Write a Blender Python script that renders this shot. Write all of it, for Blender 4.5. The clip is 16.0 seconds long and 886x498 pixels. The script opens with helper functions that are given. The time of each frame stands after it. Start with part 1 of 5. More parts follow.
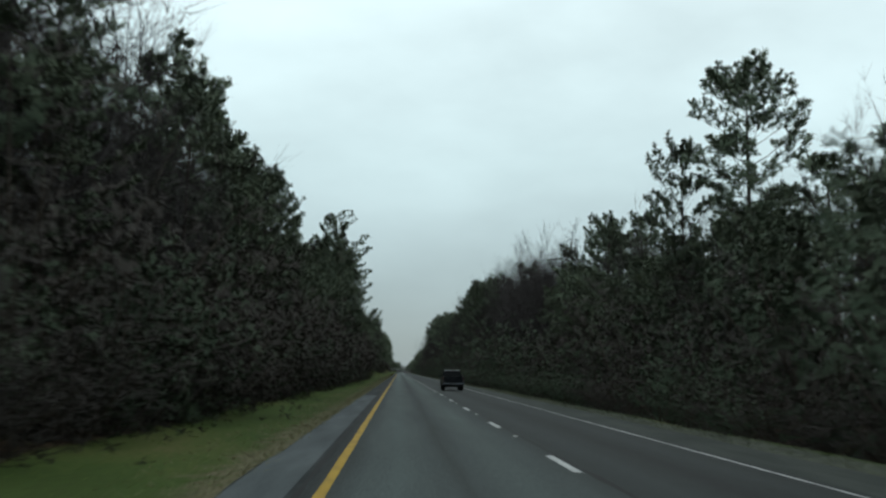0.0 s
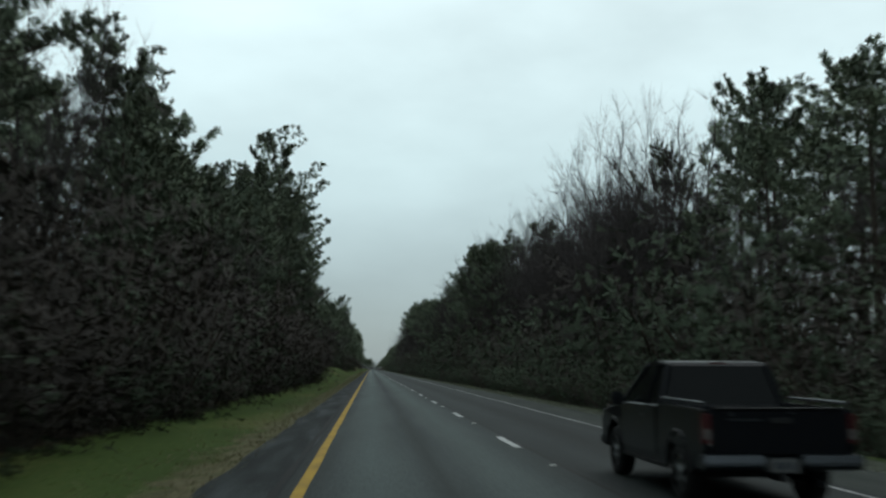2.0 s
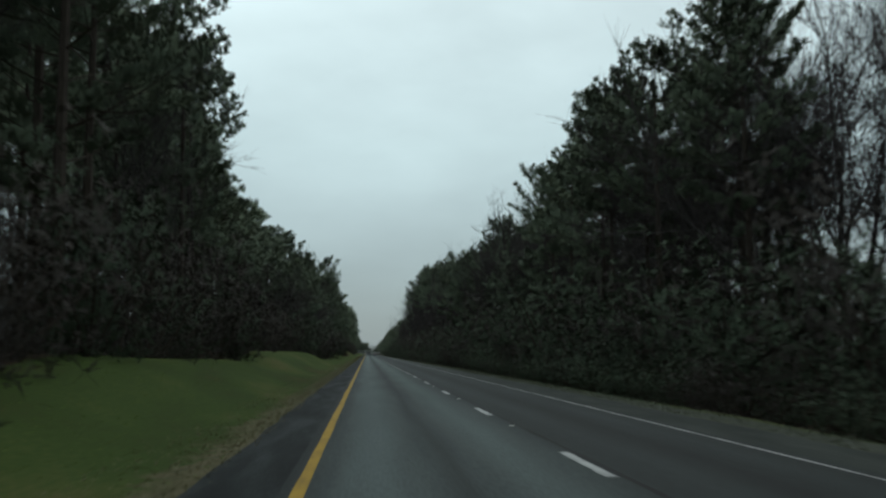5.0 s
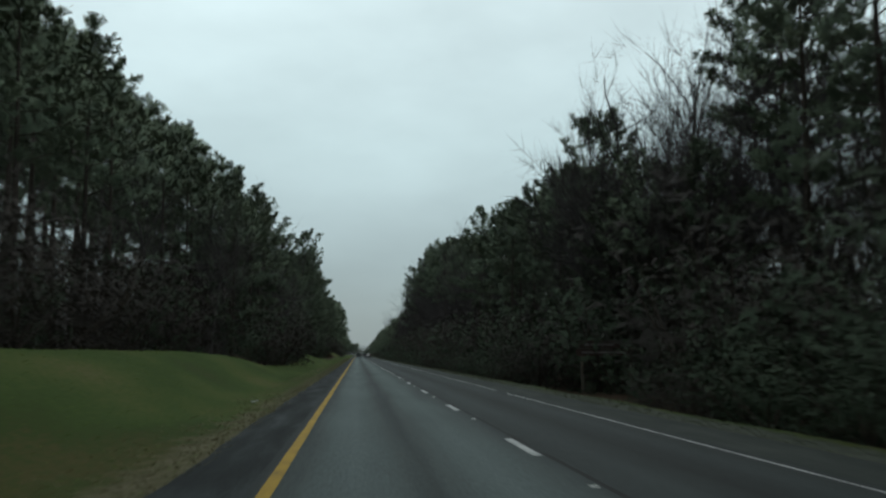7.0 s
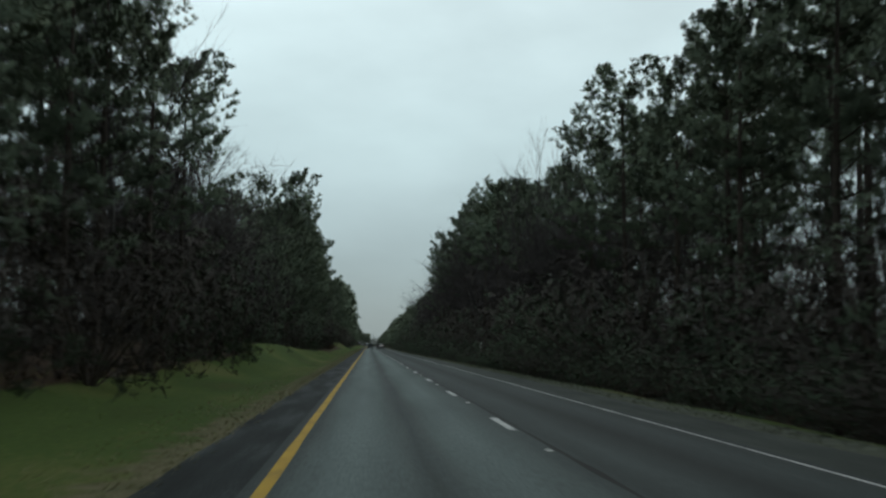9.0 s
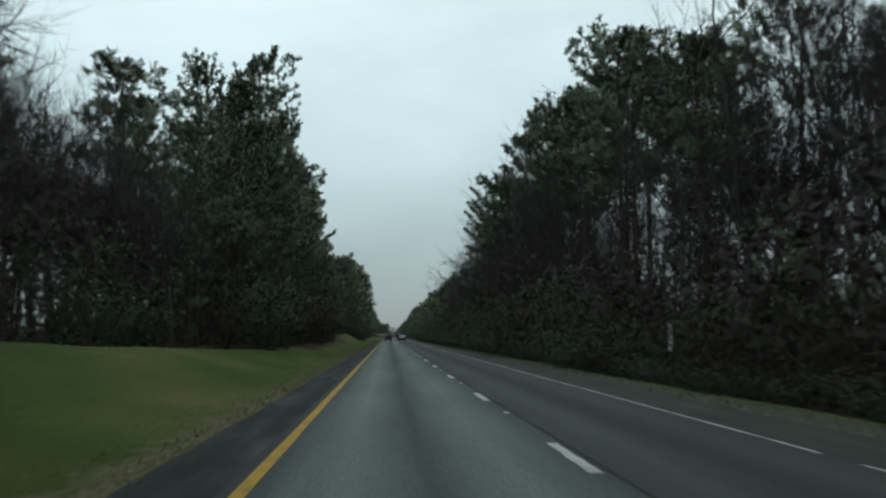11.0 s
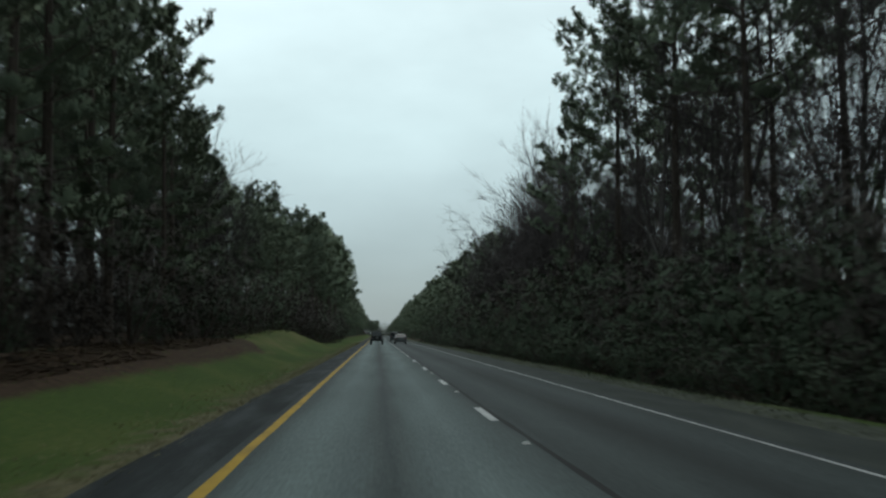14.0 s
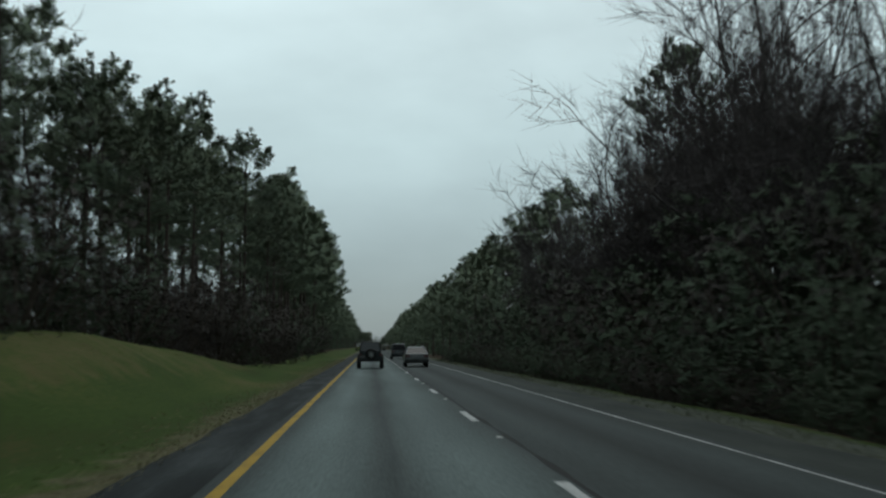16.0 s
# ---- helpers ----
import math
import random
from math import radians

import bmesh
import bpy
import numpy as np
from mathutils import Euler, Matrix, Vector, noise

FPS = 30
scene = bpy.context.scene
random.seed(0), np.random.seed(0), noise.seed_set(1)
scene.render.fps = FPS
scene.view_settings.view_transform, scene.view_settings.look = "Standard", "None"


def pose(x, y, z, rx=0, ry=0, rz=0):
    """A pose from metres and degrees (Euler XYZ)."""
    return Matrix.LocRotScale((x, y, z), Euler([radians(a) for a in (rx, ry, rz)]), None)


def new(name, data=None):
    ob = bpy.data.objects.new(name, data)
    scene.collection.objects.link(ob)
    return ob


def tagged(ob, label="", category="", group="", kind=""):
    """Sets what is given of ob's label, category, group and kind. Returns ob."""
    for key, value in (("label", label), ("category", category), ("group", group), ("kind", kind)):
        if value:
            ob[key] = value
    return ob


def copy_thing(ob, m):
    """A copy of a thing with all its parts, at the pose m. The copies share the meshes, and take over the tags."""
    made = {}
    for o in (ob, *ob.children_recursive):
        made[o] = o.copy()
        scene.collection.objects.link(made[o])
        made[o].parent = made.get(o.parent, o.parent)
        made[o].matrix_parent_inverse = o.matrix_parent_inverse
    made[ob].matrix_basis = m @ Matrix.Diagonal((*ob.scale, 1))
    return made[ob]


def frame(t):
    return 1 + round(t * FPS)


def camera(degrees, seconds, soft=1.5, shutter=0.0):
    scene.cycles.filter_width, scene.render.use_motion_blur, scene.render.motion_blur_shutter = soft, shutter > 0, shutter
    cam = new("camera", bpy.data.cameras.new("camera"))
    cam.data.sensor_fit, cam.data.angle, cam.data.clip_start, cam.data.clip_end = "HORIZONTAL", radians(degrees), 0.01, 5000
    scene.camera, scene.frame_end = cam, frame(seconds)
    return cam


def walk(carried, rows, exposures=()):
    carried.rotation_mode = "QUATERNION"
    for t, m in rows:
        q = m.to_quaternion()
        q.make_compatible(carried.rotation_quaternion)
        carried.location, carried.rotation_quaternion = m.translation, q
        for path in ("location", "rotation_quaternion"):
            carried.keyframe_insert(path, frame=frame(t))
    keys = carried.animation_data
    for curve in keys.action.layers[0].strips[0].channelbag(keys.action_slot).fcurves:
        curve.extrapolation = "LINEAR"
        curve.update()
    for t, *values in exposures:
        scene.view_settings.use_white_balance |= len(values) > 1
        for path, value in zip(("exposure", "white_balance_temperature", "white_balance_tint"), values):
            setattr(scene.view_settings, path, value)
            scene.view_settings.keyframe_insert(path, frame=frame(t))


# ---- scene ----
# camera: x is measured to the right from the yellow edge line, y along the road
cam = camera(47.31, 16.0, soft=2.4, shutter=0.22)
ROWS = [  # seconds, x, y, z, yaw, pitch, roll
    (0.0, 0.930, -15.68, 1.513, -2.476, 6.894, -0.721),
    (0.5, 0.870, 1.88, 1.513, -3.868, 7.079, -0.372),
    (1.0, 0.930, 19.18, 1.513, -3.153, 6.451, -1.196),
    (1.5, 0.893, 36.51, 1.513, -3.286, 6.232, -1.121),
    (2.0, 0.851, 53.57, 1.513, -4.068, 6.715, -0.200),
    (2.5, 0.859, 70.78, 1.513, -4.218, 7.191, 0.386),
    (3.0, 0.749, 88.04, 1.513, -4.598, 6.810, 0.027),
    (3.5, 0.787, 105.61, 1.513, -4.876, 6.698, 0.027),
    (4.0, 0.760, 122.84, 1.513, -4.660, 6.655, 0.259),
    (4.5, 0.715, 140.59, 1.513, -4.238, 5.814, 0.218),
    (7.0, 0.981, 228.59, 1.513, -4.830, 5.936, -0.132),
    (7.5, 1.043, 246.12, 1.513, -4.610, 5.409, 0.226),
    (8.0, 1.045, 263.59, 1.513, -4.454, 5.427, -0.493),
    (10.5, 1.246, 350.07, 1.513, -3.429, 5.416, -0.097),
    (11.0, 1.434, 366.87, 1.513, -3.116, 4.855, 0.481),
    (11.5, 1.496, 384.29, 1.513, -2.774, 5.453, 0.271),
    (12.0, 1.520, 401.56, 1.513, -2.892, 5.299, 0.231),
    (12.5, 1.626, 418.71, 1.513, -3.387, 4.783, 0.309),
    (13.0, 1.689, 435.64, 1.513, -3.952, 5.065, 1.000),
    (13.5, 1.648, 452.92, 1.513, -3.804, 4.852, 0.544),
    (14.0, 1.711, 470.28, 1.513, -3.690, 4.732, 0.704),
    (14.5, 1.598, 487.75, 1.513, -3.586, 5.060, -0.007),
    (15.0, 1.596, 505.21, 1.513, -4.108, 5.256, 0.979),
    (15.5, 1.563, 522.79, 1.513, -4.081, 5.309, 0.220),
    (16.0, 1.568, 540.35, 1.513, -4.118, 5.475, 0.131),
]
walk(cam, [(t, pose(x, y, z, 90 + pitch, roll, yaw)) for t, x, y, z, yaw, pitch, roll in ROWS],
     [(0.0, 0.08), (1.5, 0.08), (4.5, -0.05), (8.0, -0.1), (10.5, 0.0), (13.5, 0.1), (15.0, 0.12), (16.0, -0.18)])

# ---- world and light: a bright overcast sky ----
SUN_AZIMUTH, SUN_ELEVATION = 20.0, 48.0
world = bpy.data.worlds.new("overcast_sky")
scene.world = world
world.use_nodes = True
wn, wl = world.node_tree.nodes, world.node_tree.links
wn.clear()
w_out = wn.new("ShaderNodeOutputWorld")
w_bg = wn.new("ShaderNodeBackground")
w_sky = wn.new("ShaderNodeTexSky")
w_sky.sky_type, w_sky.sun_disc = "NISHITA", False
w_sky.sun_elevation, w_sky.sun_rotation = radians(SUN_ELEVATION), radians(SUN_AZIMUTH)
w_dim = wn.new("ShaderNodeVectorMath")
w_dim.operation, w_dim.inputs["Scale"].default_value = "SCALE", 0.10
w_co = wn.new("ShaderNodeTexCoord")
w_sep = wn.new("ShaderNodeSeparateXYZ")
w_ramp = wn.new("ShaderNodeValToRGB")
for i, (at, col) in enumerate([(0.0, (0.27, 0.335, 0.35)), (0.08, (0.37, 0.46, 0.475)), (0.20, (0.60, 0.74, 0.75)),
                               (0.36, (0.80, 0.95, 0.96)), (0.6, (0.66, 0.76, 0.77)), (1.0, (0.52, 0.60, 0.61))]):
    e = w_ramp.color_ramp.elements[i] if i < 2 else w_ramp.color_ramp.elements.new(at)
    e.position, e.color = at, (col[0] * 0.965, col[1], col[2] * 1.01, 1)
w_map = wn.new("ShaderNodeMapping")
w_map.inputs["Scale"].default_value = (2.2, 2.2, 5.0)
w_noise = wn.new("ShaderNodeTexNoise")
w_noise.inputs["Scale"].default_value, w_noise.inputs["Detail"].default_value, w_noise.inputs["Roughness"].default_value = 1.6, 5, 0.5
w_cloud = wn.new("ShaderNodeMapRange")
w_cloud.inputs["From Min"].default_value, w_cloud.inputs["From Max"].default_value = 0.3, 0.7
w_cloud.inputs["To Min"].default_value, w_cloud.inputs["To Max"].default_value = 0.86, 1.14
w_mul = wn.new("ShaderNodeVectorMath")
w_mul.operation = "SCALE"
w_mix = wn.new("ShaderNodeMix")
w_mix.data_type = "RGBA"
w_mix.inputs["Factor"].default_value = 0.92
wl.new(w_co.outputs["Generated"], w_sep.inputs[0])
wl.new(w_sep.outputs["Z"], w_ramp.inputs["Fac"])
wl.new(w_co.outputs["Generated"], w_map.inputs["Vector"])
wl.new(w_map.outputs[0], w_noise.inputs["Vector"])
wl.new(w_noise.outputs["Fac"], w_cloud.inputs["Value"])
# the cloud is brighter ahead, where the sun stands behind it
w_ahead = wn.new("ShaderNodeMapRange")
w_ahead.inputs["From Min"].default_value, w_ahead.inputs["From Max"].default_value = -1.0, 0.8
w_ahead.inputs["To Min"].default_value, w_ahead.inputs["To Max"].default_value = 0.62, 1.0
w_both = wn.new("ShaderNodeMath")
w_both.operation = "MULTIPLY"
wl.new(w_sep.outputs["Y"], w_ahead.inputs["Value"])
wl.new(w_ahead.outputs[0], w_both.inputs[0])
wl.new(w_cloud.outputs[0], w_both.inputs[1])
wl.new(w_ramp.outputs["Color"], w_mul.inputs[0])
wl.new(w_both.outputs[0], w_mul.inputs["Scale"])
wl.new(w_sky.outputs["Color"], w_dim.inputs[0])
wl.new(w_dim.outputs[0], w_mix.inputs["A"])
wl.new(w_mul.outputs[0], w_mix.inputs["B"])
wl.new(w_mix.outputs["Result"], w_bg.inputs["Color"])
wl.new(w_bg.outputs[0], w_out.inputs["Surface"])
w_bg.inputs["Strength"].default_value = 1.0
sun = new("sun", bpy.data.lights.new("sun", "SUN"))
sun.data.energy, sun.data.angle, sun.data.color = 0.3, radians(40), (1.0, 0.97, 0.92)
sun.matrix_world = pose(0, 0, 60, 90 - SUN_ELEVATION, 0, 180 - SUN_AZIMUTH)
scene.view_settings.exposure = 0.0


# ---- materials ----
def material(name, colours, rough=0.8, scale=6.0, stretch=(1, 1, 1), bump=0.15, vary=0.0, metal=0.0, fine=60.0, spec=0.5):
    """Two scales of noise between the colours; vary: spread of brightness from object to object."""
    m = bpy.data.materials.new(name)
    m.use_nodes = True
    n, l = m.node_tree.nodes, m.node_tree.links
    b = n["Principled BSDF"]
    b.inputs["Roughness"].default_value, b.inputs["Metallic"].default_value = rough, metal
    b.inputs["Specular IOR Level"].default_value = spec
    co, mp = n.new("ShaderNodeTexCoord"), n.new("ShaderNodeMapping")
    mp.inputs["Scale"].default_value = stretch
    l.new(co.outputs["Object"], mp.inputs["Vector"])
    big, small = n.new("ShaderNodeTexNoise"), n.new("ShaderNodeTexNoise")
    big.inputs["Scale"].default_value, big.inputs["Detail"].default_value = scale, 4
    small.inputs["Scale"].default_value, small.inputs["Detail"].default_value = fine, 3
    for t in (big, small):
        l.new(mp.outputs[0], t.inputs["Vector"])
    mixf = n.new("ShaderNodeMath")
    mixf.operation = "MULTIPLY_ADD"
    l.new(small.outputs["Fac"], mixf.inputs[0])
    mixf.inputs[1].default_value = 0.35
    l.new(big.outputs["Fac"], mixf.inputs[2])
    ramp = n.new("ShaderNodeValToRGB")
    for i, c in enumerate(colours):
        at = 0.42 + 0.5 * i / max(1, len(colours) - 1)
        e = ramp.color_ramp.elements[i] if i < 2 else ramp.color_ramp.elements.new(at)
        e.position, e.color = at, (*c, 1)
    l.new(mixf.outputs[0], ramp.inputs["Fac"])
    last = ramp.outputs["Color"]
    if vary:
        info, rng, hs = n.new("ShaderNodeObjectInfo"), n.new("ShaderNodeMapRange"), n.new("ShaderNodeHueSaturation")
        rng.inputs["To Min"].default_value, rng.inputs["To Max"].default_value = 1 - vary, 1 + vary
        l.new(info.outputs["Random"], rng.inputs["Value"])
        l.new(rng.outputs[0], hs.inputs["Value"])
        l.new(last, hs.inputs["Color"])
        last = hs.outputs["Color"]
    l.new(last, b.inputs["Base Color"])
    if bump:
        bp = n.new("ShaderNodeBump")
        bp.inputs["Strength"].default_value, bp.inputs["Distance"].default_value = bump, 0.02
        l.new(small.outputs["Fac"], bp.inputs["Height"])
        l.new(bp.outputs["Normal"], b.inputs["Normal"])
    return m


def plain(name, colour, rough=0.5, metal=0.0, coat=0.0, spec=0.5):
    m = material(name, [tuple(c * 0.88 for c in colour), tuple(c * 1.1 for c in colour)], rough, 3.0, bump=0.0, metal=metal, fine=25.0, spec=spec)
    m.node_tree.nodes["Principled BSDF"].inputs["Coat Weight"].default_value = coat
    return m


def across(name, bands, low, high, grain, rough, specks):
    """A paved surface whose wear changes across the carriageway: bands are (x, colour); low and high span the x of the bands."""
    m = material(name, [(0.5, 0.5, 0.5), (0.5, 0.5, 0.5)], rough, grain, bump=0.25, fine=55.0, spec=0.15)
    n, l = m.node_tree.nodes, m.node_tree.links
    b = n["Principled BSDF"]
    co, sep = n.new("ShaderNodeTexCoord"), n.new("ShaderNodeSeparateXYZ")
    l.new(co.outputs["Object"], sep.inputs[0])
    mp = n.new("ShaderNodeMapping")
    mp.inputs["Scale"].default_value = (1.4, 0.05, 1)
    l.new(co.outputs["Object"], mp.inputs["Vector"])
    streak = n.new("ShaderNodeTexNoise")
    streak.inputs["Scale"].default_value, streak.inputs["Detail"].default_value = 2.0, 6
    l.new(mp.outputs[0], streak.inputs["Vector"])
    wob = n.new("ShaderNodeMath")
    wob.operation = "MULTIPLY_ADD"
    wob.inputs[1].default_value = 0.5
    l.new(streak.outputs["Fac"], wob.inputs[0])
    l.new(sep.outputs["X"], wob.inputs[2])
    rng = n.new("ShaderNodeMapRange")
    rng.inputs["From Min"].default_value, rng.inputs["From Max"].default_value = low + 0.25, high + 0.25
    l.new(wob.outputs[0], rng.inputs["Value"])
    ramp = n.new("ShaderNodeValToRGB")
    for i, (x, c) in enumerate(bands):
        at = (x - low) / (high - low)
        e = ramp.color_ramp.elements[i] if i < 2 else ramp.color_ramp.elements.new(at)
        e.position, e.color = at, (c * 0.82, c * 1.04, c * 1.0, 1)
    l.new(rng.outputs[0], ramp.inputs["Fac"])
    gr = n.new("ShaderNodeTexNoise")
    gr.inputs["Scale"].default_value, gr.inputs["Detail"].default_value = specks, 2
    drawn = n.new("ShaderNodeMapping")
    drawn.inputs["Scale"].default_value = (1.0, 0.1, 1.0)
    l.new(co.outputs["Object"], drawn.inputs["Vector"])
    l.new(drawn.outputs[0], gr.inputs["Vector"])
    st = n.new("ShaderNodeTexNoise")
    st.inputs["Scale"].default_value, st.inputs["Detail"].default_value = 0.8, 6
    l.new(drawn.outputs[0], st.inputs["Vector"])
    add = n.new("ShaderNodeMath")
    add.operation = "ADD"
    l.new(gr.outputs["Fac"], add.inputs[0])
    l.new(st.outputs["Fac"], add.inputs[1])
    k = n.new("ShaderNodeMapRange")
    k.inputs["From Min"].default_value, k.inputs["From Max"].default_value = 0.6, 1.4
    k.inputs["To Min"].default_value, k.inputs["To Max"].default_value = 0.64, 1.36
    l.new(add.outputs[0], k.inputs["Value"])
    # the colour grows paler along y: times 1.45 up to 60, 3.0 from 400
    lengthwise, both = n.new("ShaderNodeMapRange"), n.new("ShaderNodeMath")
    lengthwise.inputs["From Min"].default_value, lengthwise.inputs["From Max"].default_value = 60.0, 400.0
    lengthwise.inputs["To Min"].default_value, lengthwise.inputs["To Max"].default_value = 1.45, 3.0
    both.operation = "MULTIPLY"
    l.new(sep.outputs["Y"], lengthwise.inputs["Value"])
    l.new(lengthwise.outputs[0], both.inputs[0])
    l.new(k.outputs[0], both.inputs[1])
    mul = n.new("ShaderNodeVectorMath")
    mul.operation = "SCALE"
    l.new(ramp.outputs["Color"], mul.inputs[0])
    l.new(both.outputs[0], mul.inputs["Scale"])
    l.new(mul.outputs[0], b.inputs["Base Color"])
    return m


M_ROAD = across("worn_asphalt", [(-0.2, 0.012), (0.15, 0.024), (0.5, 0.048), (0.95, 0.060), (1.35, 0.046), (1.85, 0.020), (2.35, 0.046), (2.8, 0.056), (3.5, 0.032), (4.0, 0.014),
                                 (4.6, 0.020), (5.4, 0.008), (6.2, 0.019), (7.0, 0.012)], -0.2, 7.2, 2.0, 0.76, 26.0)
M_SHOULDER = material("rough_shoulder_asphalt", [(0.011, 0.0135, 0.013), (0.026, 0.031, 0.031), (0.070, 0.080, 0.080)], 0.85, 1.3, (1.3, 0.16, 1), 0.6, fine=30.0, spec=0.1)
M_SHOULDER_PALE = material("pale_patched_asphalt", [(0.060, 0.070, 0.072), (0.095, 0.108, 0.112), (0.135, 0.150, 0.155)], 0.85, 1.3, (1.3, 0.16, 1), 0.6, fine=30.0, spec=0.1)
M_SHOULDER_R = material("pale_shoulder_asphalt", [(0.023, 0.029, 0.025), (0.038, 0.045, 0.039), (0.058, 0.066, 0.056)], 0.85, 1.5, (1, 0.2, 1), 0.5, fine=30.0, spec=0.15)
M_TAR = material("crack_sealant", [(0.013, 0.013, 0.013), (0.022, 0.022, 0.022)], 0.8, 2.0, (1, 0.2, 1), bump=0.0, spec=0.15)
M_YELLOW = material("worn_yellow_paint", [(0.26, 0.165, 0.03), (0.45, 0.275, 0.025), (0.52, 0.325, 0.03)], 0.75, 3.0, (1, 0.3, 1), 0.2, fine=22.0, spec=0.2)
M_WHITE = material("worn_white_paint", [(0.16, 0.16, 0.16), (0.5, 0.5, 0.49), (0.62, 0.62, 0.6)], 0.6, 3.0, (1, 0.4, 1), 0.2, fine=22.0, spec=0.2)
M_GROUND = material("damp_grass_ground", [(0.088, 0.080, 0.031), (0.051, 0.073, 0.021), (0.058, 0.091, 0.024), (0.088, 0.108, 0.033), (0.136, 0.122, 0.054)], 0.95, 0.16, (1.4, 0.5, 1), 0.4, fine=7.0, spec=0.05)
M_BLADES = material("grass_blades", [(0.16, 0.17, 0.06), (0.14, 0.21, 0.055), (0.19, 0.22, 0.08)], 0.8, 0.25, (1, 0.4, 1), 0.0, fine=4.0, spec=0.1)
M_STRAW = material("dry_verge_grass", [(0.17, 0.165, 0.09), (0.22, 0.205, 0.12), (0.27, 0.24, 0.155)], 0.85, 0.5, (1, 0.5, 1), 0.0, fine=4.0, spec=0.1)
M_DULLGRASS = material("dull_verge_grass", [(0.11, 0.12, 0.08), (0.15, 0.16, 0.11), (0.19, 0.195, 0.14)], 0.85, 0.5, (1, 0.5, 1), 0.0, fine=4.0, spec=0.1)
M_LITTER = material("leaf_litter", [(0.038, 0.028, 0.018), (0.072, 0.050, 0.031)], 0.95, 0.8, bump=0.5, fine=12.0, spec=0.05)
M_BARK = material("pine_bark", [(0.045, 0.037, 0.031), (0.10, 0.080, 0.066)], 0.9, 3.0, (4, 4, 0.8), 0.7, 0.2, fine=14.0, spec=0.1)
M_GREYBARK = material("grey_hardwood_bark", [(0.055, 0.050, 0.048), (0.11, 0.10, 0.095)], 0.9, 3.0, (3, 3, 0.6), 0.5, 0.25, fine=14.0, spec=0.1)
M_NEEDLE = material("pine_needles", [(0.095, 0.120, 0.088), (0.150, 0.185, 0.128), (0.20, 0.235, 0.155)], 0.85, 0.6, bump=0.0, vary=0.25, fine=5.0, spec=0.1)
M_TWIG = material("bare_twigs", [(0.052, 0.043, 0.042), (0.086, 0.074, 0.073)], 0.9, 0.6, bump=0.0, vary=0.25, fine=4.0, spec=0.2)
M_OLIVE = material("evergreen_brush_leaves", [(0.058, 0.080, 0.056), (0.077, 0.102, 0.068), (0.094, 0.113, 0.078)], 0.85, 0.5, bump=0.0, vary=0.3, fine=3.0, spec=0.08)
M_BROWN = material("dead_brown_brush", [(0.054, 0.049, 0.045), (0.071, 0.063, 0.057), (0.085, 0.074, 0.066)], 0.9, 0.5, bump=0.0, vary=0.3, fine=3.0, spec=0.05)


def ground_cover(m, name, colours, scale, ragged):
    """Lays another cover over the grass where the attribute of that name is over one half, with a ragged edge."""
    n, l = m.node_tree.nodes, m.node_tree.links
    b = n["Principled BSDF"]
    before = b.inputs["Base Color"].links[0].from_socket
    co, at = n.new("ShaderNodeTexCoord"), n.new("ShaderNodeAttribute")
    at.attribute_name = name
    rag, tint = n.new("ShaderNodeTexNoise"), n.new("ShaderNodeTexNoise")
    rag.inputs["Scale"].default_value, rag.inputs["Detail"].default_value, rag.inputs["Roughness"].default_value = 0.9, 6, 0.65
    tint.inputs["Scale"].default_value, tint.inputs["Detail"].default_value = scale, 5
    l.new(co.outputs["Object"], rag.inputs["Vector"])
    l.new(co.outputs["Object"], tint.inputs["Vector"])
    sway = n.new("ShaderNodeMath")
    sway.operation, sway.inputs[1].default_value = "MULTIPLY_ADD", ragged
    l.new(rag.outputs["Fac"], sway.inputs[0])
    l.new(at.outputs["Fac"], sway.inputs[2])
    edge = n.new("ShaderNodeMapRange")
    edge.interpolation_type = "SMOOTHSTEP"
    edge.inputs["From Min"].default_value, edge.inputs["From Max"].default_value = 0.35 + ragged * 0.5, 0.65 + ragged * 0.5
    l.new(sway.outputs[0], edge.inputs["Value"])
    ramp = n.new("ShaderNodeValToRGB")
    for i, c in enumerate(colours):
        e = ramp.color_ramp.elements[i] if i < 2 else ramp.color_ramp.elements.new(0.7)
        e.position, e.color = 0.3 + 0.4 * i / (len(colours) - 1), (*c, 1)
    l.new(tint.outputs["Fac"], ramp.inputs["Fac"])
    mix = n.new("ShaderNodeMix")
    mix.data_type = "RGBA"
    l.new(edge.outputs[0], mix.inputs["Factor"])
    l.new(before, mix.inputs["A"])
    l.new(ramp.outputs["Color"], mix.inputs["B"])
    l.new(mix.outputs["Result"], b.inputs["Base Color"])


ground_cover(M_GROUND, "tan_grass", [(0.105, 0.090, 0.040), (0.135, 0.118, 0.052), (0.165, 0.142, 0.070)], 0.5, 0.8)
ground_cover(M_GROUND, "straw", [(0.085, 0.086, 0.046), (0.13, 0.118, 0.066), (0.175, 0.150, 0.095)], 2.5, 1.6)
ground_cover(M_GROUND, "grit", [(0.060, 0.066, 0.052), (0.088, 0.095, 0.076), (0.120, 0.126, 0.104)], 3.0, 0.9)
ground_cover(M_GROUND, "litter", [(0.030, 0.022, 0.015), (0.058, 0.038, 0.025), (0.080, 0.052, 0.034)], 4.0, 0.5)


